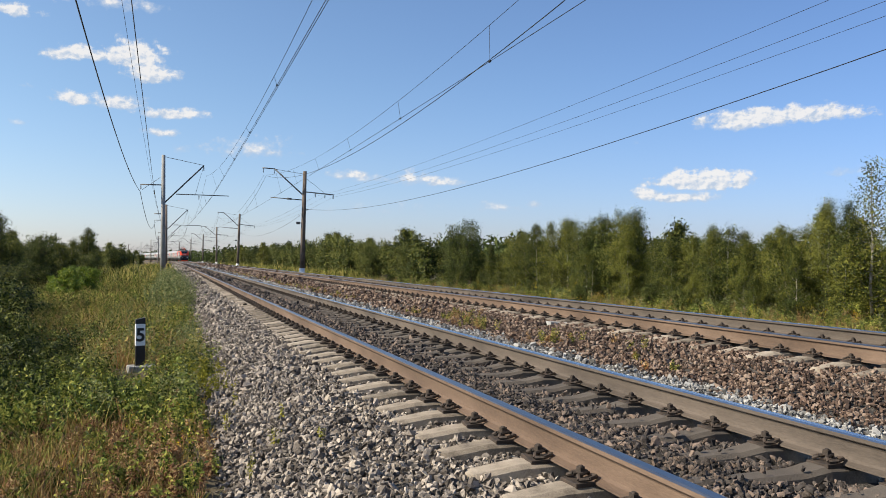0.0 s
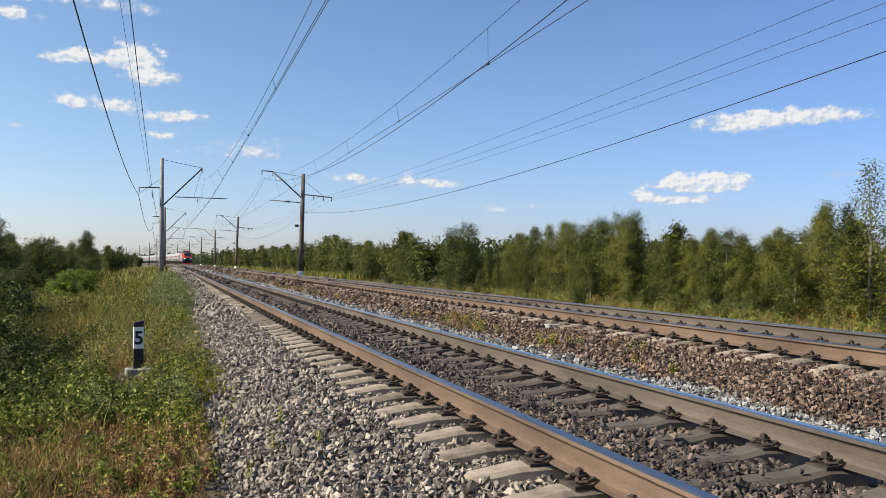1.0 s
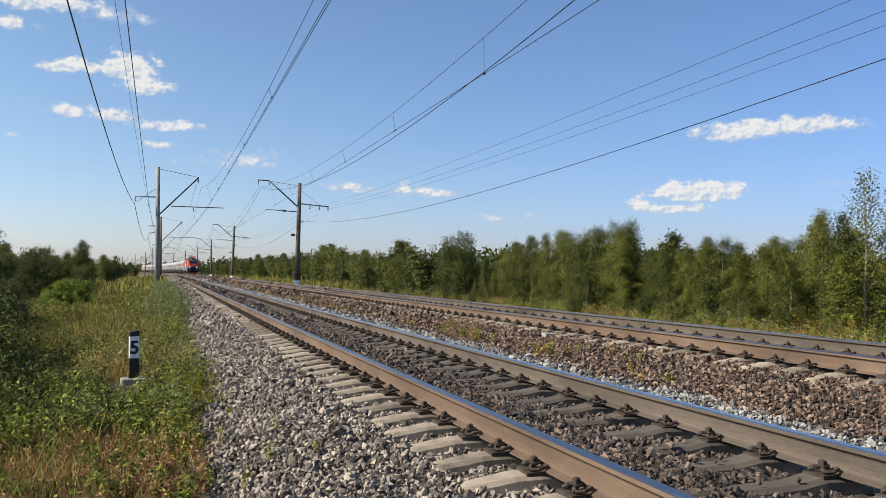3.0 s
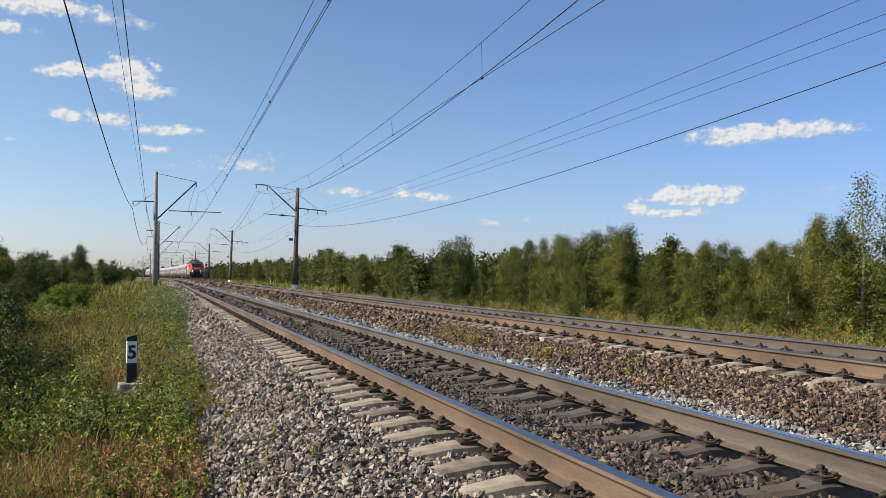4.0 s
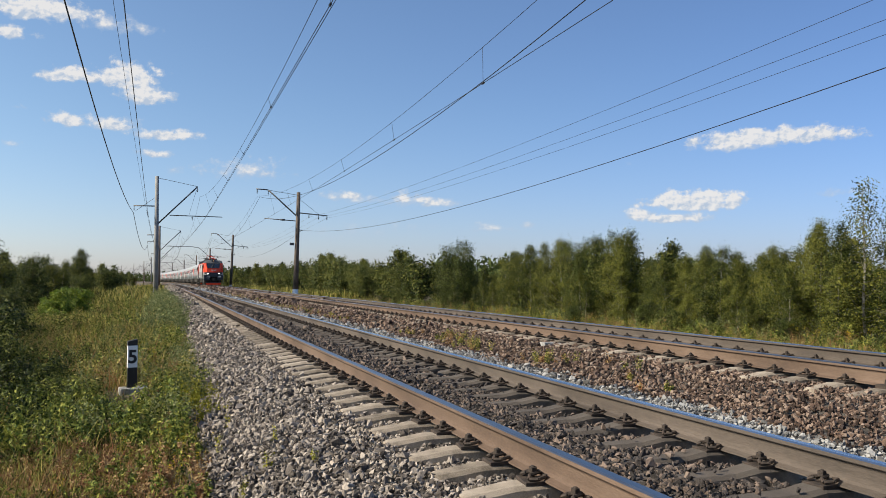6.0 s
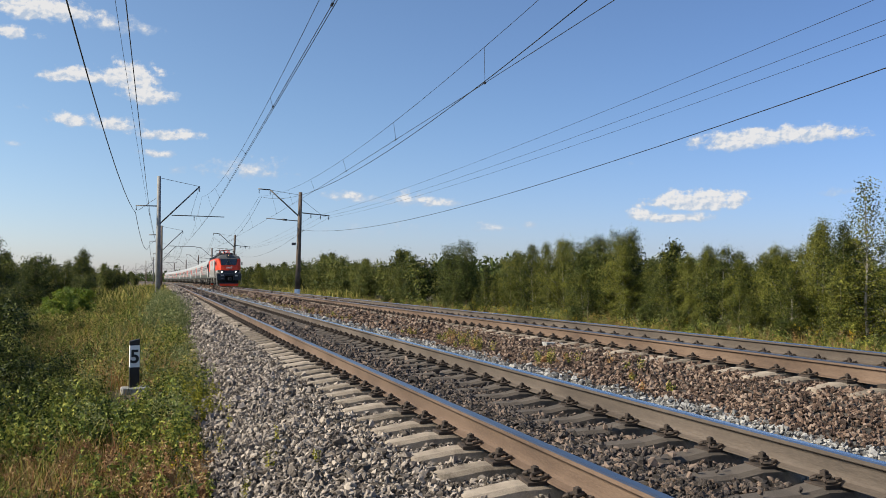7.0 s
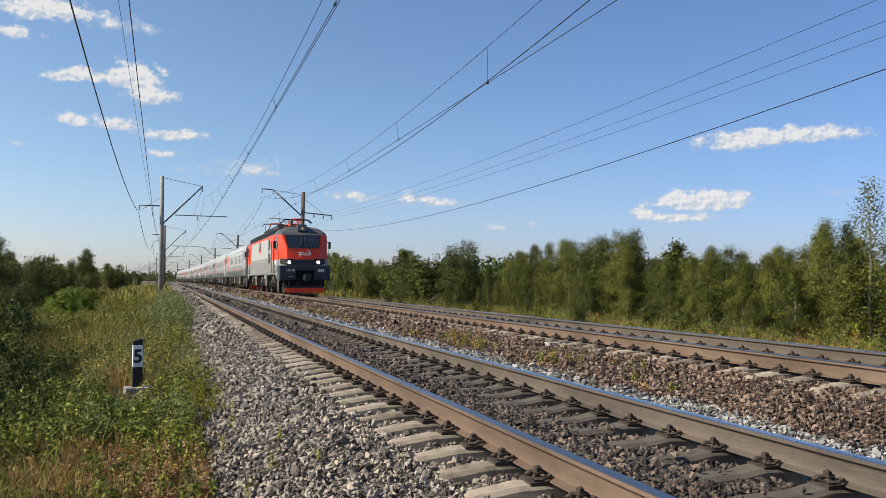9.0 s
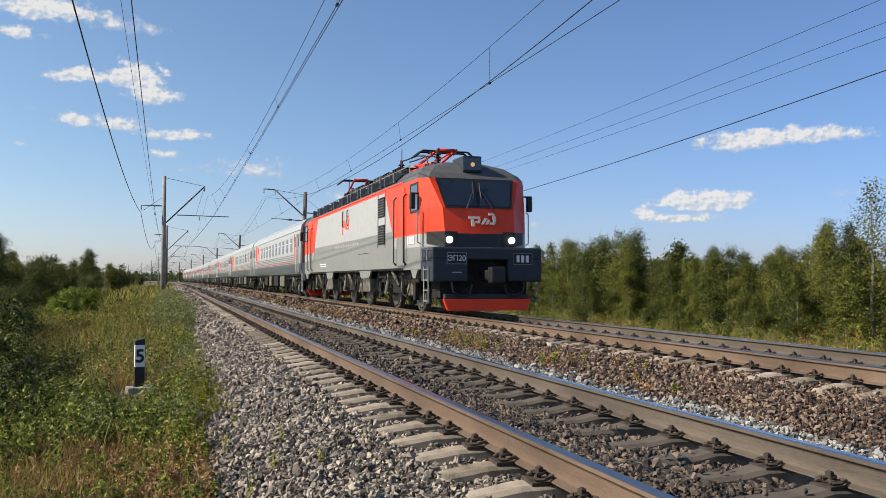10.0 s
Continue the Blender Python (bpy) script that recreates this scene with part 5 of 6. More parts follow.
def make_tree(name, label, category, seed, height, spread, leaves, leaf, size, bark="bark", stems=1, base=.12, form="spire", open_top=0.0):
    """Trunk and limbs, then twigs full of leaves round the limbs' outer parts."""
    r = np.random.default_rng(seed)
    t = thing(name, label, category)
    wood = bmesh.new()
    twigs, weight = [], []
    for k in range(stems):
        a = r.uniform(0, math.tau)
        lean = (spread * (.6 if stems > 1 else .05)) * r.uniform(.3, 1)
        h = height * (1 if k == 0 else r.uniform(.55, .95))
        top = Vector((lean * math.cos(a), lean * math.sin(a), h))
        pts = [Vector((0.06 * math.cos(a) * (stems > 1), .06 * math.sin(a) * (stems > 1), -.1))]
        for q in (.25, .5, .75, 1.0):
            pts.append(Vector((top.x * q ** 1.3 + r.normal(0, .02) * height / 4, top.y * q ** 1.3 + r.normal(0, .02) * height / 4, h * q)))
        r0 = .010 * h + .008
        for i in range(4):
            rod(wood, pts[i], pts[i + 1], r0 * (1 - i * .24), r0 * (1 - (i + 1) * .24) + .002, 6, False)
        n = int((46 if stems == 1 else 22) * h / 4)
        for i in range(n):
            u = base + (1 - base) * ((i + r.uniform(0, 1)) / n)
            j = min(3, int(u * 4))
            p = pts[j].lerp(pts[j + 1], u * 4 - j)
            b = i * 2.4 + r.uniform(-.6, .6)
            wide = spread / (1 if stems == 1 else 1.7) * crown_width(u, form) * r.uniform(.55, 1.12) + .07
            rise = wide * r.uniform(.2, 1.15)
            e = p + Vector((math.cos(b) * wide, math.sin(b) * wide, rise))
            m = p.lerp(e, .5) + Vector((0, 0, -.06 * wide))
            rod(wood, p, m, .005 + .005 * wide, .004 + .003 * wide, 4, False)
            rod(wood, m, e, .004 + .003 * wide, .002, 4, False)
            for q in range(3 + int(wide * 4)):
                w = r.uniform(.3, 1.05)
                c = (p.lerp(m, w * 2) if w < .5 else m.lerp(e, w * 2 - 1)) + Vector(r.normal(0, .05 + .09 * wide, 3))
                axis = p.lerp(e, .15)
                twigs.append((c, (c - axis).normalized() + Vector((0, 0, .45))))
                weight.append((.5 + w) * (1 - open_top * u))
        for q in np.linspace(.8, 1.03, 7):
            c = pts[3].lerp(pts[4], q * 4 - 3) + Vector(r.normal(0, .05, 3))
            twigs.append((c, Vector((*r.normal(0, .6, 2), .8))))
            weight.append(.7 * (1 - open_top * .6))
    part("trunk", wood, bark, t)
    weight = np.array(weight)
    pick = r.choice(len(twigs), leaves, p=weight / weight.sum())
    at = np.array([c[0] for c in twigs])[pick]
    way = np.array([c[1] for c in twigs])[pick]
    off = r.normal(size=(leaves, 3)) * [1, 1, .75]
    pos = at + off * (.065 + .05 * spread) * (height / 4) ** .5
    pos[:, 2] = np.maximum(pos[:, 2], .03)
    v, f = leaf_cloud(pos, size, r, way + off * .35, simple=size > .09)
    part("crown", soup("crown", v, f, leaf), leaf, t)
    return t


def turned(ob, x, y, scale, spin, first, squash=1.0):
    m = pose(x + float(bend(y)), y, float(ground_z(np.array(x), np.array(y))) - .03, 0, 0, spin)
    c = ob if first else copy_thing(ob, m)
    c.matrix_basis = m @ Matrix.Diagonal((scale, scale, scale * squash, 1))
    return c


# the edge of the young wood: along the line, height of the trees there
EDGE = [(18.9, 4.7), (19.7, 4.8), (20.5, 5.1), (21.3, 3.8), (21.9, 3.4), (22.6, 4.0), (23.2, 3.7), (23.9, 3.2), (24.7, 3.1), (25.5, 3.3), (26.3, 3.0), (27.2, 3.1), (27.9, 3.4), (28.7, 3.1), (29.5, 3.4), (30.3, 3.1), (31.2, 2.9), (31.9, 3.1),
        (32.9, 2.8), (33.8, 3.0), (34.7, 3.3), (35.6, 4.1), (36.6, 4.6), (37.5, 4.8), (38.6, 4.6), (39.7, 4.4), (41.0, 4.2), (42.2, 4.1), (43.7, 4.1), (45.1, 4.0), (46.7, 3.7), (48.4, 3.8), (50.2, 3.6), (52.4, 3.0)]


def wood_height(y):
    return float(np.interp(y, [p[0] for p in EDGE], [p[1] for p in EDGE]))


def make_trees():
    r = np.random.default_rng(11)
    kinds = [
        make_tree("birch_tree", "young green birch sapling with fine dense leaves", "tree", 1, 4.6, 1.45, 17000, "leaf", .041, base=.02),
        make_tree("birch_tree", "slender young birch with light green leaves", "tree", 2, 4.8, 1.25, 14500, "leaf", .041, base=.02),
        make_tree("birch_tree", "bushy young birch with dense green leaves", "tree", 3, 4.2, 1.8, 17000, "leaf", .041, stems=3, base=.02),
        make_tree("willow_bush", "broad dark green willow bush at the field edge", "bush", 4, 3.8, 1.9, 13000, "leaf_dark", .05, "twig", 6, .03, form="round"),
        make_tree("willow_bush", "tall grey-green willow bush with upright stems", "bush", 5, 4.6, 1.7, 16000, "leaf_dark", .046, "twig", 7, .03),
        make_tree("birch_tree", "tall thin birch with sparse open top", "tree", 6, 5.4, 1.2, 7500, "leaf", .042, base=.03, open_top=.75),
        make_tree("low_shrub", "low bright green leafy shrub in the grass", "bush", 8, 1.3, .9, 3600, "leaf_lime", .055, "twig", 6, .02, form="round"),
        make_tree("low_shrub", "low dark leafy shrub in the tall grass", "bush", 9, 1.5, .95, 6500, "leaf_dark", .036, "twig", 8, .02, form="round"),
        make_tree("birch_tree", "young birch in the depth of the wood", "tree", 12, 4.5, 1.5, 5200, "leaf", .084, base=.05),
        make_tree("willow_bush", "dark green bush in the depth of the wood", "bush", 13, 3.9, 1.9, 3600, "leaf_dark", .11, "twig", 5, .03, form="round")]
    tall = [4.75, 4.95, 4.4, 4.3, 5.0, 5.5, 1.5, 1.7, 4.7, 4.3]
    used = set()

    def put(k, x, y, s, squash=1.0):
        turned(kinds[k], x, y, s, r.uniform(0, 360), k not in used, squash)
        used.add(k)

    # the edge of the young wood beyond the far track
    for i, (y, h) in enumerate(EDGE):
        k = 5 if y < 21 else 4 if 37 < y < 39.8 else (1, 0, 2, 1, 0)[i % 5]
        put(k, 20.6 + r.uniform(-.5, .6), y, h / tall[k] * (1.12 if k == 2 else 1), 1 / (1.12 if k == 2 else 1))
    for x, y, s in ((21.5, 60, 1.05), (21.2, 62.5, 1.1), (21.8, 64.6, .95)):
        put(4, x, y, s)
    # smaller trees and shrubs in front of it
    for y in np.arange(13, 58, 1.9):
        h = wood_height(y) * r.uniform(.42, .72)
        k = int(r.choice([1, 0, 2]))
        if not 31.5 < y < 34:
            put(k, 19.3 + r.uniform(-.5, .5), y + r.uniform(-.7, .7), h / tall[k])
    for y in np.arange(12, 70, 3.1):
        put(7, 17.9 + r.uniform(-.8, .8), y + r.uniform(-.6, .6), r.uniform(.35, .7))
    # the depth of the wood
    for y in np.arange(12, 62, 1.5):
        put(8, 23.0 + r.uniform(-.6, .9), y + r.uniform(-.5, .5), wood_height(y) * r.uniform(.78, .98) / 4.7)
    for y in np.arange(12, 66, 2.4):
        put(int(r.choice([8, 9])), 26.5 + r.uniform(-1, 1), y + r.uniform(-.8, .8), min(3.4, wood_height(y)) * r.uniform(.85, 1.12) / 4.6)
    for y in np.arange(68, 150, 2.4):
        put(int(r.choice([9, 9, 3, 8])), 21.5 + r.uniform(-1.2, 1.5), y, r.uniform(.82, 1.08) * (1.0 if y < 100 else 1.2))
    for y in np.arange(150, 330, 6):
        put(int(r.choice([9, 9, 8])), 22 + r.uniform(-2, 3), y, r.uniform(1.05, 1.4))
    # left of the line
    for k, x, y, s in ((3, -8.3, 62, .95), (0, -5.4, 64, .86), (2, -6.6, 63, .8), (3, -9.8, 60, .8), (3, -4.9, 58, .62), (2, -8.9, 70, .85), (0, -11, 66, .8), (2, -12.6, 58, .8),
                       (3, -5.3, 30, .74), (0, -5.6, 32, .76), (2, -4.9, 28, .66), (1, -4.7, 26.5, .62), (3, -3.9, 25, .5), (2, -3.7, 21, .42), (3, -3.1, 17.5, .33), (2, -9, 44, .78), (0, -7.4, 46, .66), (3, -8.2, 48, .7),
                       (6, -4.6, 43, 1.1), (6, -3.9, 44.5, 1.05), (6, -5.2, 45, .8), (7, -2.15, 13.0, .72), (7, -2.55, 14.6, .82), (7, -2.9, 16.6, .9), (7, -1.85, 11.6, .5), (7, -3.3, 19, .95), (7, -1.5, 12.3, .4), (7, -2.2, 10.6, .5), (7, -3.9, 22, 1.0), (7, -1.15, 11.2, .3)):
        put(k, x, y, s)
    for y in np.arange(70, 330, 9):
        put(int(r.choice([9, 8, 9])), -10 + r.uniform(-5, 3), y, r.uniform(.9, 1.2))


make_trees()


def far_woods():
    """Distant woods on both sides: clumps of big leaf patches in uneven rows, out to the skyline."""
    r = np.random.default_rng(21)
    # from and to across the line, from and to along it, trees, height, leaf patches a tree, patch size
    rows = [(24, 34, 75, 360, 500, 4.4, 110, .05), (28, 70, 66, 330, 500, 4.6, 70, .08), (30, 60, 22, 66, 130, 3.5, 420, .034), (-90, -14, 95, 420, 800, 3.6, 60, .08),
            (20, 200, 330, 900, 900, 8.0, 26, .12), (-520, -40, 330, 950, 1100, 9.0, 30, .12), (-160, 40, 930, 1400, 700, 11, 26, .12), (40, 500, 500, 1300, 900, 9, 26, .12)]
    P, S, O = [], [], []
    for x0, x1, y0, y1, n, h, k, patch_size in rows:
        x, y = r.uniform(x0, x1, n), r.uniform(y0, y1, n)
        hh = h * r.uniform(.72, 1.05, n)
        ww = hh * r.uniform(.3, .45, n)
        a, rad, u = r.uniform(0, math.tau, (n, k)), np.sqrt(r.uniform(0, 1, (n, k))), r.uniform(0, 1, (n, k))
        wid = ww[:, None] * np.sin(math.pi * (u * .85 + .13)) ** .7
        px = x[:, None] + np.cos(a) * rad * wid + bend(y)[:, None]
        py = y[:, None] + np.sin(a) * rad * wid
        pz = -1.0 + u * hh[:, None]
        P.append(np.stack([px, py, pz], -1).reshape(-1, 3))
        O.append(np.stack([np.cos(a), np.sin(a), .2 + u * .6], -1).reshape(-1, 3))
        S.append(np.repeat(hh * patch_size, k))
    P, S, O = np.concatenate(P), np.concatenate(S), np.concatenate(O)
    v, f = leaf_cloud(P, 1.0, r, O, 1.3, True)
    v = (v.reshape(-1, 3, 3) - P[:, None]) * S[:, None, None] + P[:, None]
    tagged(new("far_woods", soup("far_woods", v.reshape(-1, 3), f, "far_leaf")), "distant dark green mixed woods along the horizon", "woods", kind="stuff")


far_woods()


def blades(x, y, z, h, w, r, lean=.35):
    """Grass blades of two joints, bent over."""
    n = len(x)
    a = r.uniform(0, math.tau, n)
    b = r.uniform(0, math.tau, n)
    d = np.stack([np.cos(a), np.sin(a), np.zeros(n)], -1)
    l = np.stack([np.cos(b), np.sin(b), np.zeros(n)], -1) * (h * r.uniform(.1, lean * 2, n))[:, None]
    p = np.stack([x, y, z], -1)
    up = np.stack([np.zeros(n), np.zeros(n), h], -1)
    ww = (d * w[:, None]) * .5
    v = np.stack([p - ww, p + ww, p + up * .6 + l * .4 + ww * .8, p + up * .6 + l * .4 - ww * .8, p + up + l + ww * .1, p + up * .98 + l - ww * .1], 1)
    base = (np.arange(n) * 6)[:, None, None]
    f = (base + np.array([[[0, 1, 2, 3], [3, 2, 4, 5]]])).reshape(-1, 4)
    return v.reshape(-1, 3), f


def patch(x, y, seed):
    """Slow variation over the ground, 0 to 1."""
    return .5 + .25 * np.sin(x * .9 + seed) * np.sin(y * .55 + 2 * seed) + .25 * np.sin(x * 2.1 - seed * 3 + .7 * y) * np.sin(y * 1.3 + seed) + .3 * np.sin(x * 6.3 + 1.9 * y + seed * 5) * np.sin(y * 3.1 - 2.2 * x + seed)


def meadow_edge(y):
    """Where the meadow ends at the ballast."""
    return .2 + .25 * np.clip((y - 4) / 9, 0, 1) + .3 * np.clip(y / 60, 0, 1) + .15 * np.sin(y * 1.7) + .1 * np.sin(y * 4.1)


def near_post(x, y):
    return (np.abs(x + .42) < .34) & (y > 10.8) & (y < 13.1)


def spread_over(n, xr, yr, r):
    """Places on the meadow or verge, thinner with distance."""
    y = yr[0] * (yr[1] / yr[0]) ** r.uniform(0, 1, n) if yr[0] > 0 else r.uniform(*yr, n)
    if xr[0] < 0 and yr[0] > 0:      # the strip along the track widens with distance
        x0 = np.maximum(xr[0], -1.6 - .19 * y)
        return x0 + (xr[1] - x0) * r.uniform(0, 1, n), y
    return r.uniform(*xr, n), y


def make_grass():
    r = np.random.default_rng(31)
    jobs = [  # name, label, material, count, x range, y range, height, width, patch seed, threshold
        ("meadow_grass", "short green meadow grass beside the ballast", "grass", 42000, (-6.5, .75), (3.2, 16), .15, .006, 1.0, .3),
        ("meadow_grass", "tall green meadow grass beside the ballast", "grass", 52000, (-14, .9), (16, 60), .27, .011, 1.0, .15),
        ("dry_grass", "dry straw-coloured grass and withered stalks", "dry_grass", 30000, (-6, .55), (3.2, 13), .14, .005, 2.3, .35),
        ("dry_grass", "dry straw-coloured grass and withered stalks", "dry_grass", 22000, (-14, .4), (13, 60), .28, .009, 2.3, .42),
        ("verge_grass", "yellowing grass on the verge of the far track", "dry_grass", 24000, (10.6, 20), (8, 75), .24, .010, 3.3, .3),
        ("verge_grass", "green grass on the verge of the far track", "grass", 30000, (10.7, 22), (8, 90), .27, .012, 5.2, .2),
        ("trodden_grass", "short trodden grass round the standpoint", "dry_grass", 9000, (-6, .1), (-9, 3.2), .12, .012, 2.3, .2),
        ("far_grass", "distant green verge grass", "grass", 12000, (11, 22), (90, 260), .6, .08, 1.7, .0),
        ("far_grass", "distant green verge grass", "grass", 11000, (-14, .6), (60, 260), .5, .08, 1.7, .0)]
    for name, label, mat, n, xr, yr, h, w, seed, cut in jobs:
        x, y = spread_over(n, xr, yr, r)
        ok = patch(x, y, seed) + r.normal(0, .12, n) > cut
        edge = meadow_edge(y)
        ok &= (x < edge) | (x > 10.4)
        ok &= ~(near_post(x, y) & (r.uniform(size=n) < .75))
        x, y = x[ok], y[ok]
        k = len(x)
        z = ground_z(x, y) - .02
        hh = h * np.exp(r.normal(0, .35, k)) * np.where(x < 1, np.clip(.45 + (edge[ok] - x) * .5, .45, 1), 1)
        v, f = blades(x + bend(y), y, z, hh, w * r.uniform(.6, 1.5, k), r)
        tagged(new(name, soup(name, v, f, mat)), label, "grass", kind="stuff")


make_grass()


def weed_mesh(name, x, y, z, h, stems, leaves, size, mat, r, open_out=.5, low=.12, long=2.2):
    """Weeds of several stems that spread from the root, each set with small leaves along its length."""
    n = len(x)
    a = r.uniform(0, math.tau, (n, stems, 1))
    tilt = r.uniform(.03, open_out, (n, stems, 1))
    u = r.uniform(low, 1, (n, stems, leaves))
    b = r.uniform(0, math.tau, (n, stems, leaves))
    hh = h[:, None, None] * r.uniform(.6, 1.15, (n, stems, 1))
    side = hh * .13 * (1.15 - u) + size * .4
    px = x[:, None, None] + np.cos(a) * np.sin(tilt) * hh * u + np.cos(b) * side
    py = y[:, None, None] + np.sin(a) * np.sin(tilt) * hh * u + np.sin(b) * side
    pz = z[:, None, None] + np.cos(tilt) * hh * u
    P = np.stack([px, py, pz], -1).reshape(-1, 3)
    O = np.stack([np.cos(b) * .5 + np.cos(a) * .5, np.sin(b) * .5 + np.sin(a) * .5, .35 + .5 * u], -1).reshape(-1, 3)
    v, f = leaf_cloud(P, size, r, O, long, chaos=.5)
    # the stems
    top = np.stack([x[:, None] + (np.cos(a) * np.sin(tilt) * hh)[..., 0], y[:, None] + (np.sin(a) * np.sin(tilt) * hh)[..., 0], z[:, None] + (np.cos(tilt) * hh)[..., 0]], -1).reshape(-1, 3)
    root = np.repeat(np.stack([x, y, z - .02], -1), stems, 0)
    w = np.array([size * .09, size * .05, 0])
    sv = np.stack([root - w, root + w, top + w * .4, top - w * .4], 1).reshape(-1, 3)
    sf = (np.arange(len(root)) * 4)[:, None] + np.array([[0, 1, 2, 3]])
    return soup(name, np.concatenate([v, sv]), np.concatenate([f, sf + len(v)]), mat)


def make_weeds():
    r = np.random.default_rng(57)
    jobs = [  # name, label, material, plants, x range, y range, height, stems, leaves a stem, leaf size, patch seed, threshold
        ("lush_weeds", "lush green leafy weeds in a low mound", "weed", 210, (-1.9, .2), (8.0, 11.8), .38, 7, 24, .021, .7, .35),
        ("leafy_weeds", "leafy green weeds among the grass", "weed", 300, (-4, .35), (4.5, 9), .18, 6, 20, .016, 1.9, .5),
        ("leafy_weeds", "leafy green weeds among the grass", "weed", 900, (-6, .5), (11.5, 26), .42, 6, 22, .021, 1.9, .5),
        ("leafy_weeds", "leafy olive weeds in the meadow", "grass", 1100, (-6, .5), (11, 30), .38, 6, 20, .02, 3.1, .45),
        ("leafy_weeds", "olive weeds farther down the meadow", "grass", 1200, (-14, .7), (28, 75), .5, 6, 16, .034, 3.1, .35),
        ("leafy_weeds", "green weeds farther down the meadow", "weed", 700, (-14, .7), (26, 75), .55, 6, 16, .034, 1.9, .45),
        ("russet_weeds", "withered russet weeds with small seed heads", "russet", 620, (-4, .3), (3.6, 9.2), .16, 6, 18, .013, 2.3, .3),
        ("russet_weeds", "withered russet weeds among the grass", "russet", 420, (-6, .3), (9, 24), .3, 5, 16, .014, 2.3, .45),
        ("wormwood", "grey-green wormwood along the ballast edge", "sage", 420, (-1.4, .6), (9, 30), .42, 6, 22, .015, 4.1, .35),
        ("wormwood", "tall grey-green weeds along the ballast edge", "sage", 420, (-.6, .8), (26, 75), .75, 6, 18, .03, 4.1, .1),
        ("yellow_weeds", "yellowish weeds growing into the ballast edge", "lime_weed", 60, (.1, .62), (9.6, 11.6), .28, 6, 20, .014, 1.0, .0),
        ("yellow_weeds", "yellowish weeds along the ballast edge", "lime_weed", 150, (-2.5, .55), (11, 32), .36, 5, 18, .018, 5.0, .5),
        ("dark_weeds", "dark leafy nettles beside the shrubs", "leaf_dark", 260, (-3.4, -1.2), (9, 17), .5, 7, 24, .022, 2.0, .0),
        ("wood_edge_weeds", "pale weeds and tall grass under the young birches", "sage", 420, (17.5, 20), (13, 70), .6, 6, 16, .03, 2.7, .55),
        ("wood_edge_weeds", "green weeds under the young birches", "weed", 500, (17, 20), (13, 70), .5, 6, 16, .03, 1.2, .4),
        ("wood_edge_weeds", "straw-coloured tall weeds at the wood edge", "dry_grass", 380, (17.6, 19.6), (13, 70), .5, 6, 14, .02, 4.4, .62),
        ("flowering_weeds", "yellow flowering weeds at the wood edge", "yellow", 90, (17, 19.4), (14, 50), .7, 4, 8, .02, 3.9, .5),
        ("flowering_weeds", "yellow flowering weeds in the grass", "yellow", 110, (-4, .5), (6, 26), .34, 3, 5, .009, 3.9, .45)]
    for name, label, mat, n, xr, yr, h, stems, leaves, size, seed, cut in jobs:
        x, y = spread_over(n, xr, yr, r)
        ok = (patch(x, y, seed) + r.normal(0, .1, n) > cut) & ~near_post(x, y)
        ok &= (x < meadow_edge(y) + (.35 if mat == "lime_weed" else .1)) | (x > 10.4)
        x, y = x[ok], y[ok]
        me = weed_mesh(name, x + bend(y), y, ground_z(x, y), h * r.uniform(.55, 1.3, len(x)), stems, leaves, size, mat, r, low=.75 if mat == "yellow" else .12, long=1.2 if mat == "yellow" else 2.2)
        tagged(new(name, me), label, "weeds", kind="stuff")
    # tufts between the tracks, and single stalks on the shoulder
    tufts = [(5.75, 12.3, 16, .2), (5.6, 15.4, 18, .24), (5.8, 16.6, 14, .2), (5.9, 17.6, 12, .16), (5.9, 9.9, 5, .2), (5.7, 8.6, 3, .14), (5.6, 19.6, 10, .16)]
    tufts += [(5.6 + r.uniform(-.3, .3), y, 5, .2) for y in np.arange(27, 80, 1.6)]
    x = np.concatenate([cx + r.normal(0, .13, n) for cx, cy, n, h in tufts])
    y = np.concatenate([cy + r.normal(0, .35, n) for cx, cy, n, h in tufts])
    h = np.concatenate([np.full(n, h) * r.uniform(.5, 1.2, n) for cx, cy, n, h in tufts])
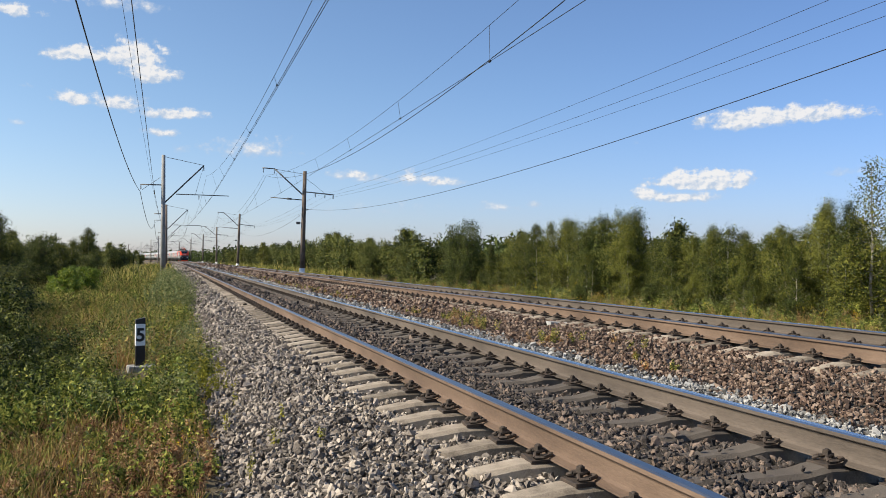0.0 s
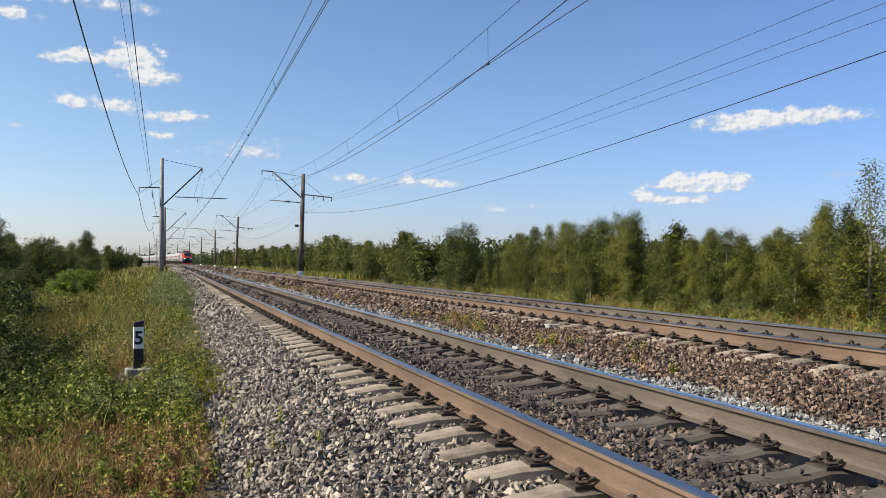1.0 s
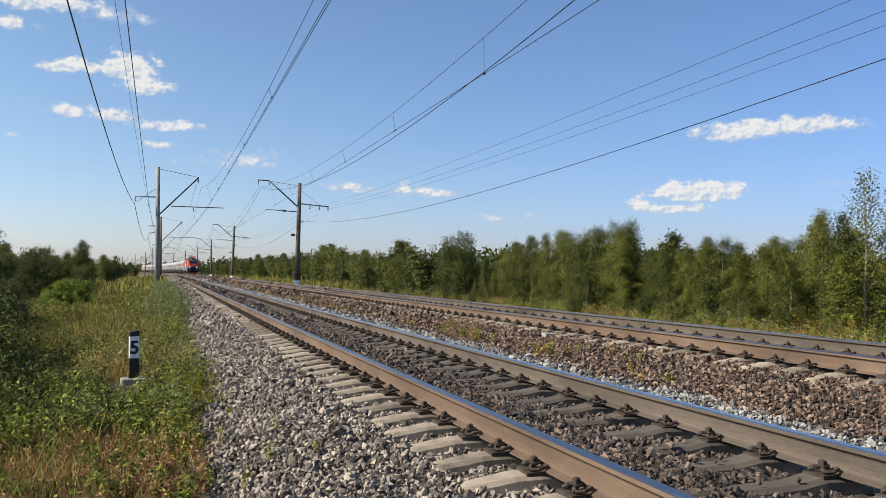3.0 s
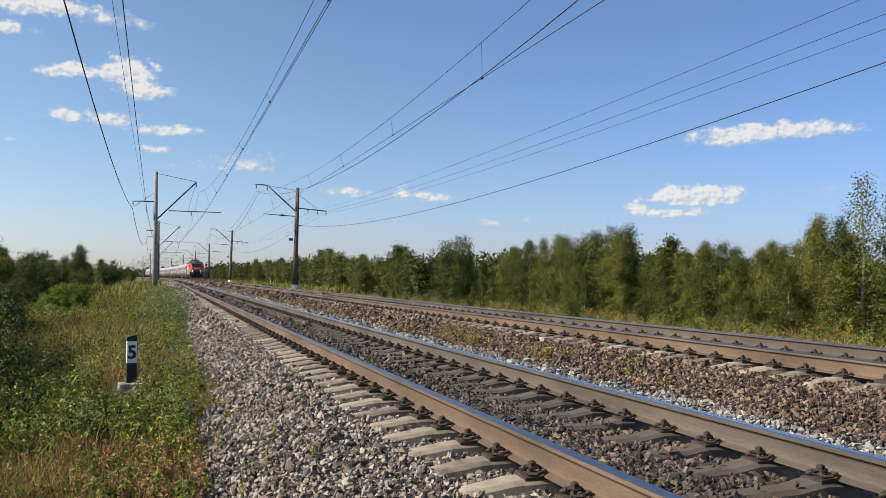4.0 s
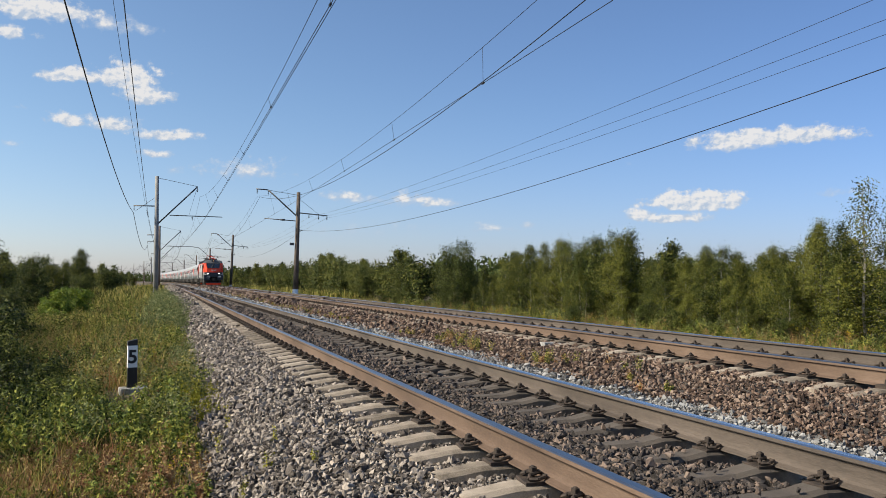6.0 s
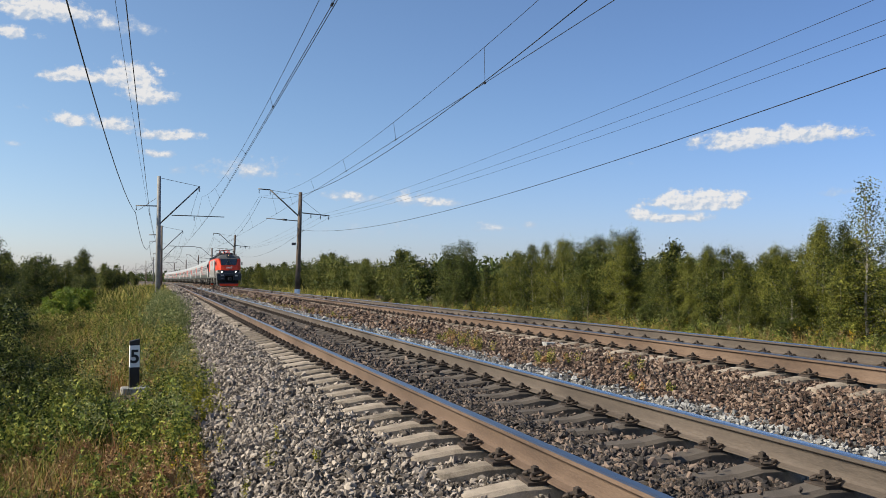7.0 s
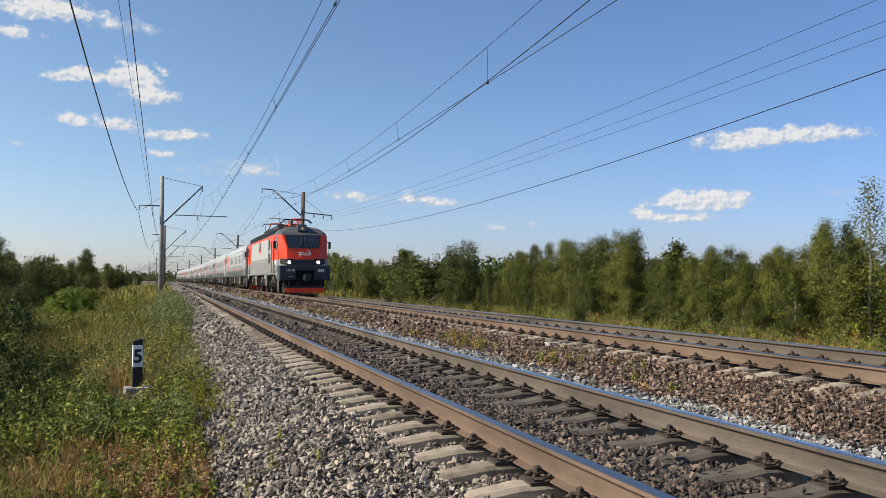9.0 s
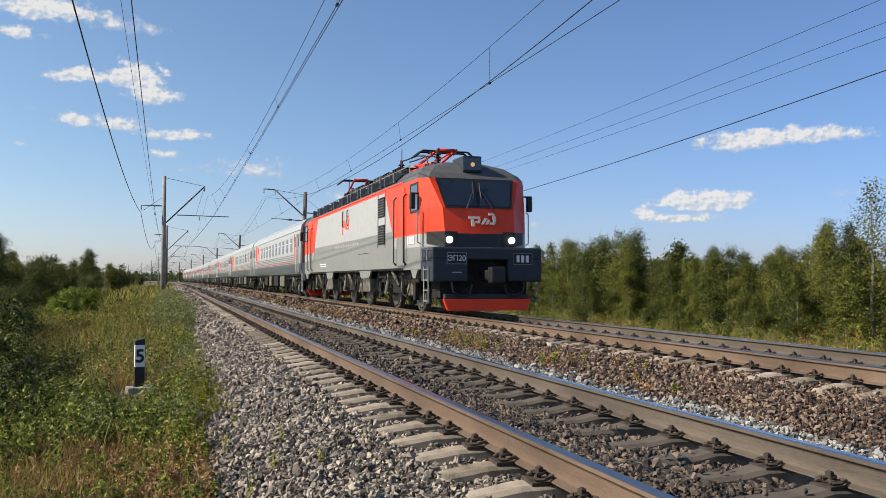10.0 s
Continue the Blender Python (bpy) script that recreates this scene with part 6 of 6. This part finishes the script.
    for mat, label, pick in (("grass", "olive weed tufts growing between the tracks", np.arange(len(x)) % 3 > 0), ("dry_grass", "dry weed tufts growing between the tracks", np.arange(len(x)) % 3 == 0)):
        me = weed_mesh("track_weeds", x[pick], y[pick], bed_z(x[pick]), h[pick], 6, 14, .014, mat, r)
        tagged(new("track_weeds", me), label, "weeds", kind="stuff")
    x, y = np.array([.52, .75, .9, .48, .62, 1.05]), np.array([5.9, 6.4, 7.2, 7.6, 8.6, 6.1])
    me = weed_mesh("shoulder_weeds", x, y, bed_z(x), np.array([.2, .16, .13, .2, .17, .12]), 4, 16, .009, "lime_weed", r)
    tagged(new("shoulder_weeds", me), "thin yellow-green weeds growing through the ballast", "weeds", kind="stuff")


make_weeds()


# ---- distance post ----
def make_marker():
    x, y = -.40, 12.95
    z = float(ground_z(np.array(x), np.array(y))) + .03
    t = thing("distance_post", "small black and white concrete distance post in the grass", "marker post", m=pose(x, y, z, 0, 0, 8))
    bm = bmesh.new()
    block(bm, -.17, .21, -.15, .15, -.12, .055, .02)
    part("footing", bm, "white_stone", t, "square concrete slab footing")
    bm = bmesh.new()
    vs = block(bm, -.066, .066, -.05, .05, .34, .65)
    part("white_band", bm, "white", t)
    bm = bmesh.new()
    block(bm, -.066, .066, -.05, .05, .05, .34)
    part("black_band", bm, "black", t)
    bm = bmesh.new()
    vs = block(bm, -.066, .066, -.05, .05, .65, .74)
    vs[4].co.z -= .03
    vs[7].co.z -= .03
    part("black_cap", bm, "black", t)
    lettering("5", .26, pose(0, -.053, .485, 90, 0, 0), "black", t, "numeral", .007)


make_marker()


# ---- movement ----
def motions():
    times = [k * .5 for k in range(21)]
    rows = [(t, FRONT_AT_END + SPEED * (10 - t)) for t in times]
    walk(loco, [(t, train_pose(y, LOCO_LEN)) for t, y in rows])
    for k, c in enumerate(coaches):
        back = LOCO_LEN + .75 + k * COACH_PITCH
        walk(c, [(t, train_pose(y + back, COACH_LEN)) for t, y in rows])
    # wheels: as fast as rows of less than a quarter turn allow
    for ob, y, r in SPIN:
        step = min(84.0, math.degrees(SPEED / r) / FPS)
        walk(ob, [(k / FPS, pose(0, y, r, step * k, 0, 0)) for k in range(301)])


motions()
